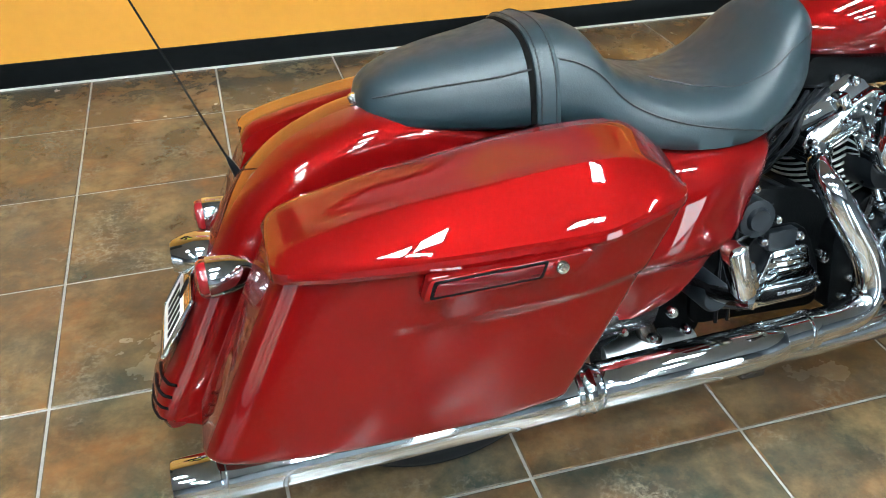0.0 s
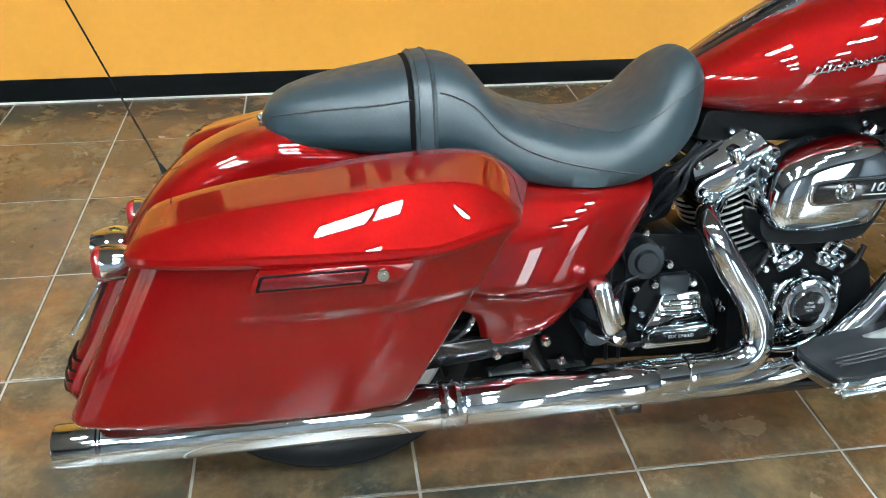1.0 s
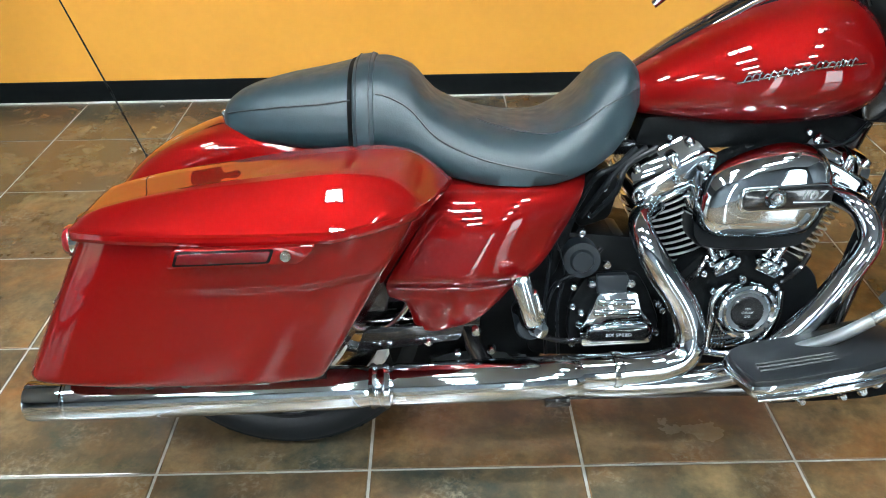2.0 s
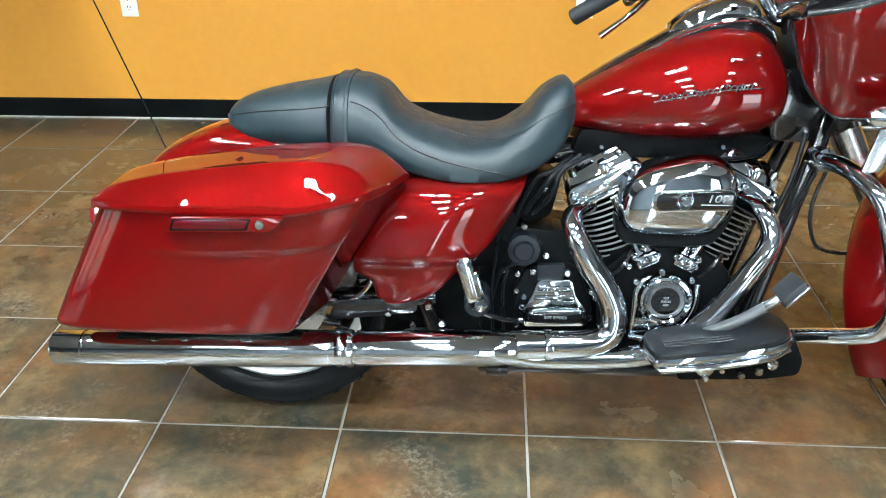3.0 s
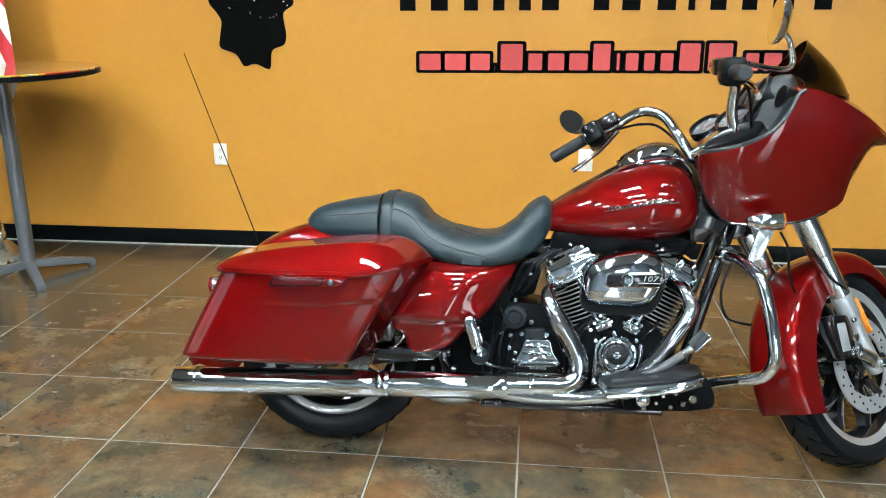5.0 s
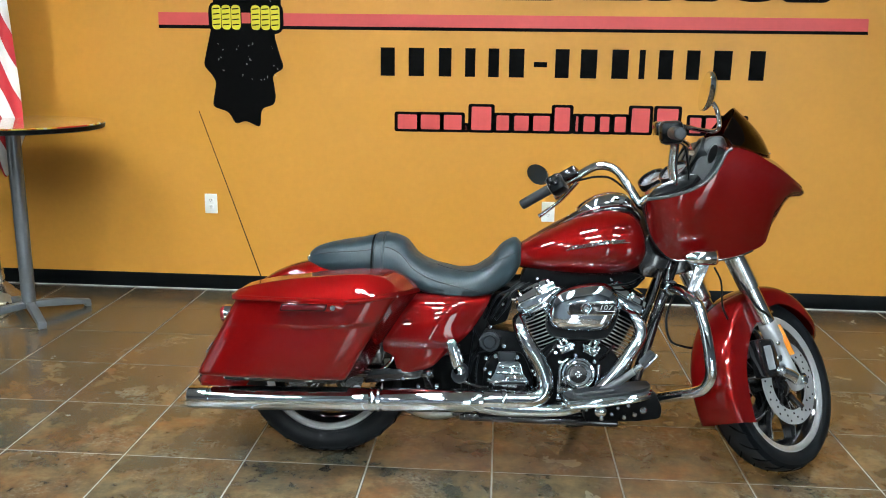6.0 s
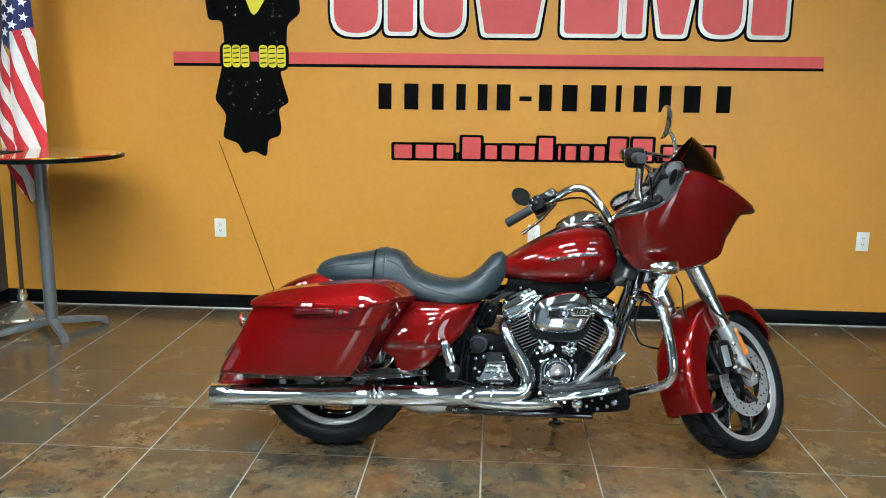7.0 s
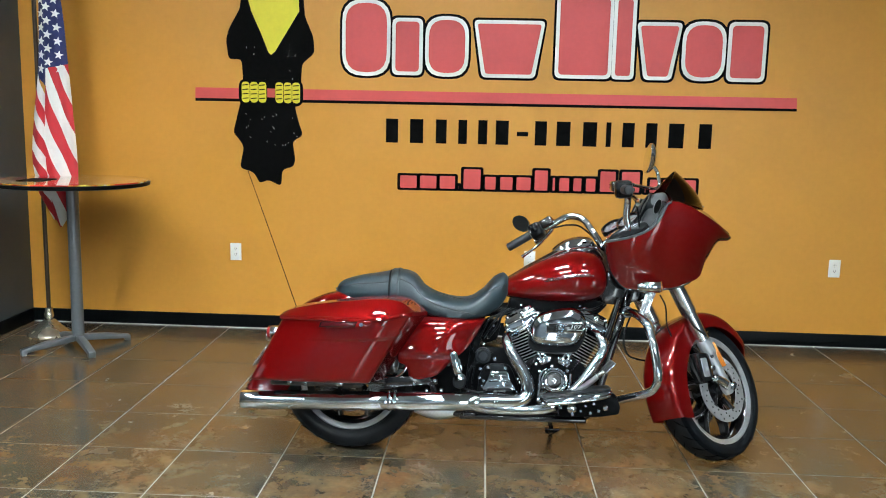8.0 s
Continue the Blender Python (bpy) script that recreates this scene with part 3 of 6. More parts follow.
def bag_body():
    rings = []
    us = sorted(set([0, 0.003, 0.008, 0.016, 0.028, 0.04, 0.052, 0.08, 0.11] + list(np.linspace(0.14, 0.9, 20)) + [0.925, 0.95, 0.97, 0.985, 0.995, 1]))
    for u in us:
        ring = []
        ztop = 0.603 + 0.03 * u**4
        inset = end_round(u * 0.5, 0.036) + end_round((1 - u) * 0.5, 0.014)
        for v in [0, 0.006, 0.018, 0.036, 0.056, 0.08, 0.12, 0.2, 0.3, 0.4, 0.5, 0.58, 0.64, 0.655, 0.67, 0.69, 0.705, 0.72, 0.76, 0.85, 0.92, 1]:
            x = (1 - u) * (-0.398 + 0.133 * v) + u * (0.120 + 0.168 * v)
            z = 0.339 + (ztop - 0.339) * v
            step = 0.006 * min(1, max(0, (u - 0.2) / 0.5)) * min(1, max(0, (v - 0.66) / 0.045))
            belly = -0.012 * math.sin(math.pi * min(1, v / 0.62)) if v < 0.62 else 0
            y = bag_outer(u) + 0.012 - step + belly * 0.15 + (0.004 + 0.012 * u) * (1 - v) ** 1.7 + inset + end_round(v * 0.25, 0.014)
            ring.append((x, min(y, -0.215), z))
        x1, x0 = ring[-1][0], ring[0][0]
        ring += [(x1 + 0.055 * u, -0.20, ring[-1][2]), (x0 + 0.04 * u, -0.20, ring[0][2])]
        rings.append(ring)
    return loft(rings)


def bag_lid():
    rings = []
    xs = [-0.272, -0.2715, -0.268, -0.26, -0.245] + list(np.linspace(-0.22, 0.28, 24)) + [0.30, 0.315, 0.33, 0.342, 0.352, 0.358, 0.361]
    lip = [(-0.272, 0.604), (0.18, 0.606), (0.28, 0.617), (0.361, 0.634)]
    crease = [(-0.272, 0.618), (-0.262, 0.627), (-0.2, 0.649), (0, 0.682), (0.2, 0.697), (0.28, 0.688), (0.33, 0.668), (0.361, 0.645)]
    ridge = [(-0.272, 0.622), (-0.262, 0.637), (-0.2, 0.660), (0, 0.694), (0.11, 0.707), (0.22, 0.712), (0.28, 0.704), (0.334, 0.672), (0.361, 0.647)]
    for x in xs:
        u = (x + 0.265) / 0.6
        zl, zc, zr = (float(hermite(k, [x])[0, 0]) for k in (lip, crease, ridge))
        inset = end_round(x + 0.272, 0.022) + end_round(0.361 - x, 0.032)
        yo = min(-0.235, bag_outer(min(1, max(0, u))) - 0.004 + inset)
        yc = yo + min(0.066, 0.9 * (zc - zl) + 0.012)
        ring = [(x, yo + 0.004, zl - 0.004), (x, yo, zl - 0.002), (x, yo - 0.002, zl + 0.004), (x, yo, zl + 0.012), (x, yo + 0.006, zl + 0.0145)]
        for f in (0.15, 0.3, 0.5, 0.7, 0.85, 0.95):
            bow = math.sin(math.pi * f) * 0.03 * (zc - zl)
            ring.append((x, yo + 0.006 + (yc - yo - 0.006) * f**1.1 - bow, zl + 0.0145 + (zc - zl - 0.0145) * f))
        ring += [(x, yc, zc), (x, yc + 0.004, zc + 0.001)]
        for f in (0.2, 0.4, 0.6, 0.8, 1.0):
            y = yc + (-0.235 - yc) * f
            ring.append((x, y, zc + (zr - zc) * f))
        ring += [(x, -0.215, zr - 0.004), (x, -0.202, zr - 0.014), (x, -0.198, zl - 0.004)]
        # the front end is cut on a slant: its outer corner lies further back
        lead = 0.30 * min(1, max(0, (x - 0.05) / 0.25))
        rings.append([(px - 0.012 * min(1, max(0, (x - 0.2) / 0.15)) + lead * min(0, py + 0.215), py, pz) for px, py, pz in ring])
    return loft(rings)


_body, _lid = bag_body(), bag_lid()


for side, put in (("right", lambda g: g), ("left", flipped)):
    bag = bike("saddlebag", put(_body), RED, "hard red saddlebag with a hinged lid", sharp=50)
    lid = bike("lid", put(_lid), RED, "", bag, 28)
    frame_poly = rounded([(-0.098, 0.573), (0.106, 0.577), (0.122, 0.59), (0.134, 0.6055), (-0.086, 0.6015)], 0.006)
    bike("latch_plate", put(prism(frame_poly, -0.4455, -0.420, 0.003)), RED, "", bag)
    slot_poly = rounded([(-0.089, 0.5755), (0.062, 0.5785), (0.071, 0.602), (-0.081, 0.5995)], 0.004)
    bike("latch_slot", put(prism(slot_poly, -0.4462, -0.430, 0.0005)), GAP_SHADE, "", bag)
    lens_poly = rounded([(-0.084, 0.5785), (0.058, 0.5815), (0.066, 0.599), (-0.077, 0.5965)], 0.004)
    bike("reflector", put(prism(lens_poly, -0.4475, -0.430, 0.001)), DARK_LENS, "dark red reflector strip", bag)
    bike("lock", put(lathe([(0.0, 0.008), (0.004, 0.008), (0.0045, 0.006), (0.008, 0.006), (0.0095, 0.004), (0.0095, -0.006)], (0.088, -0.4455, 0.5905), (0, -1, 0), 24)), CHROME, "chrome lock", bag)
    bike("support_rail", put(prism(rounded([(-0.32, 0.345), (-0.32, 0.310), (0.07, 0.308), (0.11, 0.345)], 0.008, 3), -0.290, -0.16, 0.006)), BLACK, "black support rail under the bag", bag)
    for bx in (-0.235, -0.165, -0.02):
        bike("rail_clip", put(box(bx, -0.302, 0.326, 0.030 if bx > -0.1 else 0.018, 0.012, 0.022, 0.004)), CHROME, "", bag)

# -- side panels --
def side_panel():
    left = [(0.347, 0.279), (0.36, 0.272), (0.372, 0.270), (0.395, 0.263), (0.409, 0.248), (0.417, 0.228), (0.44, 0.224), (0.5, 0.255), (0.55, 0.287), (0.625, 0.335)]
    right = [(0.347, 0.345), (0.352, 0.368), (0.359, 0.386), (0.374, 0.409), (0.399, 0.432), (0.425, 0.455), (0.455, 0.490), (0.484, 0.522), (0.55, 0.568), (0.60, 0.594), (0.625, 0.604)]
    out = [(0.347, -0.204), (0.4, -0.214), (0.44, -0.218), (0.455, -0.236), (0.5, -0.232), (0.56, -0.222), (0.595, -0.208), (0.612, -0.188), (0.622, -0.160), (0.626, -0.125)]
    grid = []
    for z in [0.347, 0.350, 0.354, 0.36, 0.367, 0.375, 0.384, 0.393, 0.401, 0.408, 0.413, 0.417, 0.422, 0.43, 0.438] + list(np.linspace(0.447, 0.59, 12)) + [0.598, 0.605, 0.611, 0.616, 0.620, 0.6225, 0.6245, 0.626]:
        a, b, y = (float(hermite(k, [z])[0, 0]) for k in (left, right, out))
        row = []
        for f in np.linspace(0, 1, 20):
            ex = end_round(f * (b - a), 0.007) + end_round((1 - f) * (b - a), 0.010)
            tip = 0.13 * max(0, f - 0.5) ** 1.6 * min(1, max(0, (z - 0.42) / 0.1))
            row.append((a + (b - a) * f, y + ex + tip - 0.010 * math.sin(math.pi * f), z))
        grid.append(row)
    return shell(grid, -0.006)


_panel = side_panel()
bike("side_cover", _panel, RED, "red side cover under the seat", sharp=60)
bike("side_cover", flipped(_panel), RED, "red side cover under the seat", sharp=60)

# -- seat --
SEAT = [(-0.088, 0.735, 0.722, 0.03), (-0.08, 0.752, 0.712, 0.06), (-0.048, 0.776, 0.702, 0.095), (0.034, 0.80, 0.695, 0.128), (0.114, 0.814, 0.690, 0.146), (0.193, 0.829, 0.688, 0.155), (0.219, 0.831, 0.686, 0.157), (0.271, 0.816, 0.672, 0.165), (0.323, 0.760, 0.65, 0.176), (0.376, 0.733, 0.632, 0.188), (0.43, 0.718, 0.623, 0.197), (0.48, 0.711, 0.620, 0.198), (0.52, 0.714, 0.621, 0.194), (0.584, 0.749, 0.634, 0.176), (0.646, 0.813, 0.665, 0.145), (0.684, 0.829, 0.705, 0.118), (0.704, 0.812, 0.745, 0.09)]


def seat_ring(x, grow=0.0, n=26):
    zt, zb, w = hermite(SEAT, [x])[0]
    zt, w = zt + grow, w + grow
    ring = []
    for a in np.linspace(180, 0, n):
        c, s = math.cos(radians(a)), math.sin(radians(a))
        ring.append((x, w * abs(c) ** 0.72 * (-1 if c < 0 else 1) * (0.965 + 0.035 * s), zb + (zt - zb) * abs(s) ** 0.72))
    return ring + [(x, w * 0.8, zb - 0.012), (x, -w * 0.8, zb - 0.012)]


def seat_point(x, h, side=-1, lift=0.0006):
    """A place on the seat's flank at the height fraction h."""
    zt, zb, w = hermite(SEAT, [x])[0]
    s = min(1, h ** (1 / 0.72))
    c = math.sqrt(max(0, 1 - s * s))
    return (x, side * ((w + lift) * c**0.72 * (0.965 + 0.035 * s)), zb + (zt - zb) * h + lift)


seat = bike("seat", loft([seat_ring(x) for x in np.linspace(-0.088, 0.704, 90)]), VINYL, "black vinyl two-up seat with stitched seams", sharp=70)
strap = loft([seat_ring(x, g) for x, g in ((0.171, 0.0), (0.172, 0.004), (0.175, 0.0055), (0.205, 0.0055), (0.209, 0.004), (0.2095, 0.0))])
bike("strap", strap, VINYL, "black passenger strap over the seat", seat)
# thin near-black band: the shade behind the strap, laid on as colour
bike("strap_gap", loft([seat_ring(x, g) for x, g in ((0.1625, 0.0), (0.163, 0.0014), (0.1712, 0.0016), (0.1716, 0.0))]), GAP_SHADE, "near-black band for the shaded gap behind the strap", seat)
bike("strap_seam", join(*(tube([q for q in [(x, y, z) for x, y, z in seat_ring(x0, 0.006)[:26]]], 0.0012, 5, 1) for x0 in (0.178, 0.202))), SEAM, "", seat)
for side in (-1, 1):
    bike("seam", tube([seat_point(x, 0.58 + 0.10 * (x + 0.07), side) for x in np.linspace(-0.07, 0.168, 16)], 0.0017, 6, 2), SEAM, "", seat)
    hs = hermite([(0.215, 0.66), (0.26, 0.62), (0.33, 0.5), (0.4, 0.44), (0.47, 0.36), (0.53, 0.2), (0.56, 0.06)], np.linspace(0.215, 0.56, 26))[:, 0]
    bike("seam", tube([seat_point(x, h, side) for x, h in zip(np.linspace(0.215, 0.56, 26), hs)], 0.0019, 6, 2), SEAM, "", seat)
    hs = hermite([(0.40, 0.97), (0.47, 0.93), (0.56, 0.80), (0.64, 0.63), (0.70, 0.5)], np.linspace(0.4, 0.7, 20))[:, 0]
    bike("seam", tube([seat_point(x, h, side) for x, h in zip(np.linspace(0.4, 0.7, 20), hs)], 0.0013, 6, 2), SEAM, "", seat)

# -- fuel tank --
TANK = [(0.660, 0.762, 0.742, 0.012), (0.665, 0.772, 0.734, 0.035), (0.685, 0.792, 0.722, 0.065), (0.72, 0.816, 0.713, 0.092), (0.78, 0.853, 0.705, 0.120), (0.864, 0.898, 0.697, 0.148), (0.95, 0.930, 0.694, 0.164), (1.015, 0.944, 0.697, 0.170), (1.08, 0.938, 0.705, 0.166), (1.12, 0.915, 0.720, 0.152), (1.143, 0.875, 0.748, 0.125), (1.153, 0.83, 0.785, 0.075)]


def tank_point(x, a, grow=0.0):
    zt, zb, w = hermite(TANK, [x])[0]
    c, s = math.cos(a), math.sin(a)
    zm = zb + 0.40 * (zt - zb)
    up = zt - zm if s > 0 else zm - zb
    e = 0.86 if s > 0 else 0.8
    return (x, -(w + grow) * (abs(c) ** e) * (1 if c > 0 else -1), zm + (up + grow) * (abs(s) ** 0.9) * (1 if s > 0 else -1))


_txs = [0.660, 0.6625, 0.666, 0.672, 0.68] + list(np.linspace(0.69, 1.11, 36)) + [1.12, 1.13, 1.138, 1.145, 1.15, 1.153]
tank = bike("fuel_tank", loft([[tank_point(x, a) for a in np.linspace(0, 2 * math.pi, 48, endpoint=False)] for x in _txs]), RED, "teardrop red fuel tank with chrome emblem", sharp=70)
# the emblem: plain chrome strokes, not lettered
rng = random.Random(5)
strokes = []
x = 0.872
while x < 1.06:
    wd = rng.uniform(0.008, 0.017)
    lo, hi = rng.uniform(-0.03, 0.0), rng.uniform(0.06, 0.12)
    base = 0.08 + 0.30 * (x - 0.845)
    strokes.append(tube([tank_point(x, base + lo, 0.002), tank_point(x + wd * 0.5, base + hi * 0.7, 0.003), tank_point(x + wd, base + hi * 0.45, 0.002)], 0.0021, 6, 3))
    x += wd * 0.8
strokes.append(tube([tank_point(q, 0.08 + 0.30 * (q - 0.845), 0.002) for q in np.linspace(0.862, 1.08, 12)], 0.0016, 6, 2))
bike("emblem", join(*strokes), CHROME, "chrome emblem strokes", tank)
# console along the top
def console_ring(x, w, zt, zb, n=12):
    return [(x, w * math.cos(a) ** 1 if abs(math.cos(a)) > 1e-6 else 0.0, zb + (zt - zb) * math.sin(a) ** 0.7) for a in np.linspace(math.pi, 0, n)] + [(x, w, zb - 0.02), (x, -w, zb - 0.02)]


_con = [(0.700, 0.808, 0.030), (0.78, 0.860, 0.042), (0.87, 0.912, 0.048), (0.93, 0.945, 0.055), (1.0, 0.968, 0.062), (1.06, 0.974, 0.062), (1.11, 0.958, 0.05), (1.135, 0.93, 0.035)]
_cs = hermite(_con, np.linspace(0.70, 1.135, 30))
console = bike("console", loft([console_ring(x, w, z, z - 0.022) for x, (z, w) in zip(np.linspace(0.70, 1.135, 30), _cs)]), BLACK, "gloss black tank console with chrome door", sharp=50)
for side in (-1, 1):
    bike("console_trim", tube([(x, side * (w + 0.001), z - 0.018) for x, (z, w) in zip(np.linspace(0.70, 1.135, 30), _cs)], 0.005, 8, 1), CHROME, "", console)
_fd = hermite([(0.905, 0.945, 0.03), (0.93, 0.968, 0.052), (0.98, 0.995, 0.06), (1.03, 1.006, 0.06), (1.07, 1.002, 0.056), (1.095, 0.985, 0.045), (1.105, 0.965, 0.03)], np.linspace(0.905, 1.105, 20))
bike("fuel_door", loft([console_ring(x, w, z, z - 0.04) for x, (z, w) in zip(np.linspace(0.905, 1.105, 20), _fd)]), CHROME, "chrome fuel door", console, 50)

# -- mufflers --
def muffler(y):
    prof = [(0.034, -0.452), (0.0375, -0.455), (0.039, -0.450), (0.0395, -0.385), (0.0375, -0.383), (0.0375, -0.379), (0.041, -0.375), (0.042, -0.30), (0.042, 0.10), (0.041, 0.165), (0.038, 0.188), (0.033, 0.19)]
    return lathe([(0.030, -0.30), (0.033, -0.44)] + prof, (0, y, MUFFLER_Z), MUFFLER_AXIS, 40)


MUFFLER_Y, MUFFLER_Z, MUFFLER_AXIS = 0.252, 0.2475, (1, 0, 0.026)
for y in (-MUFFLER_Y, MUFFLER_Y):
    m = bike("muffler", muffler(y), CHROME, "long chrome muffler", sharp=25)
    bike("clamp", lathe([(0.035, 0.186), (0.042, 0.19), (0.044, 0.196), (0.040, 0.202), (0.040, 0.212), (0.044, 0.218), (0.041, 0.226), (0.035, 0.228)], (0, y, MUFFLER_Z), MUFFLER_AXIS, 32), CHROME, "", m)
    bike("tip_bore", lathe([(0.0, -0.40), (0.031, -0.40)], (0, y, MUFFLER_Z), MUFFLER_AXIS, 24), GAP_SHADE, "", m)

# -- forks --
_fd = Vector((-math.sin(radians(29)), 0, math.cos(radians(29))))
for side in (-1, 1):
    at = (1.625, side * 0.105, 0.312)
    low = bike("fork_slider", front(lathe([(0.0, -0.03), (0.020, -0.03), (0.024, -0.02), (0.026, 0.0), (0.024, 0.03), (0.023, 0.12), (0.025, 0.15), (0.031, 0.17), (0.032, 0.225), (0.030, 0.236), (0.024, 0.24)], at, _fd, 28)), GREY_CAST, "grey cast fork slider")
    bike("fork_tube", front(lathe([(0.0295, 0.235), (0.0295, 0.39)], at, _fd, 28)), FORK_SILVER, "silver fork tube", low)
    bike("fork_cover", front(lathe([(0.029, 0.370), (0.034, 0.373), (0.0355, 0.380), (0.0365, 0.48), (0.0375, 0.66), (0.0375, 0.70), (0.0, 0.70)], at, _fd, 28)), FORK_SILVER, "satin silver upper fork cover", low)
    bike("axle_nut", front(lathe([(0.0, 0.02), (0.012, 0.02), (0.016, 0.016), (0.016, -0.01), (0.020, -0.012), (0.020, -0.03)], (1.625, side * 0.13, 0.312), (0, side, 0), 12)), CHROME, "", low)
    refl = prism(rounded([(-0.012, 0.0), (0.012, 0.0), (0.012, 0.12), (-0.012, 0.12)], 0.004), -0.004, 0.004, 0.002)
    refl = moved(refl, Matrix.Translation(Vector(at) + _fd * 0.085 + Vector((0.030, side * 0.012, 0.017))) @ Matrix.Rotation(-radians(29), 4, "Y") @ Matrix.Rotation(radians(side * 60), 4, "Z"))
    bike("reflector", front(refl), AMBER, "amber side reflector", low)
    # caliper behind the slider
    cx, cz = 1.492, 0.392
    cal = bike("brake_caliper", front(moved(prism(rounded([(-0.040, -0.070), (0.034, -0.062), (0.044, 0.0), (0.034, 0.062), (-0.040, 0.070), (-0.050, 0.0)], 0.014), -0.028, 0.028, 0.006), Matrix.Translation((cx, side * 0.090, cz)) @ Matrix.Rotation(radians(-8), 4, "Y"))), BLACK, "black brake caliper with a silver face")
    bike("caliper_face", front(moved(box(-0.012, 0, 0, 0.046, 0.063, 0.088, 0.008), Matrix.Translation((cx, side * 0.090, cz)) @ Matrix.Rotation(radians(-8), 4, "Y"))), GREY_CAST, "", cal)
    bike("axle_boss", front(tube([(1.548, side * 0.112, 0.345), (1.585, side * 0.118, 0.332), (1.62, side * 0.120, 0.312)], 0.020, 12)), DULL_CHROME, "", cal)
    bike("caliper_badge", front(lathe([(0.0, 0.006), (0.010, 0.006), (0.012, 0.0)], (cx + 0.024, side * 0.130, cz - 0.006), (0, side, 0), 16)), DULL_CHROME, "", cal)
    bike("caliper_mount", front(tube([(cx + 0.03, side * 0.10, cz - 0.045), (1.59, side * 0.106, cz - 0.02)], 0.012, 8)), DULL_CHROME, "", cal)
    for dz in (-0.045, 0.0, 0.048):
        bike("bolt", front(lathe([(0.0, 0.008), (0.006, 0.008), (0.008, 0.006), (0.008, 0.0)], (cx + 0.03, side * 0.128, cz + dz), (0, side, 0), 10)), CHROME, "", cal)
bike("brake_hose", front(tube([(1.548, -0.115, 0.47), (1.50, -0.13, 0.53), (1.43, -0.13, 0.57), (1.40, -0.11, 0.65), (1.36, -0.08, 0.76)], 0.0045, 8)), PLASTIC, "black brake hose")
for s in (-1, 1):
    bike("fender_bracket", front(tube([(1.56, s * 0.098, 0.56), (1.52, s * 0.10, 0.54), (1.515, s * 0.102, 0.515)], 0.008, 8)), CHROME, "")
bike("front_axle", front(lathe([(0.012, -0.12), (0.012, 0.12)], FRONT, (0, 1, 0), 16)), DULL_CHROME)
bike("lower_triple_clamp", front(moved(box(1.338, 0, 0.83, 0.06, 0.27, 0.045, 0.012), Matrix.Identity(4))), BLACK)

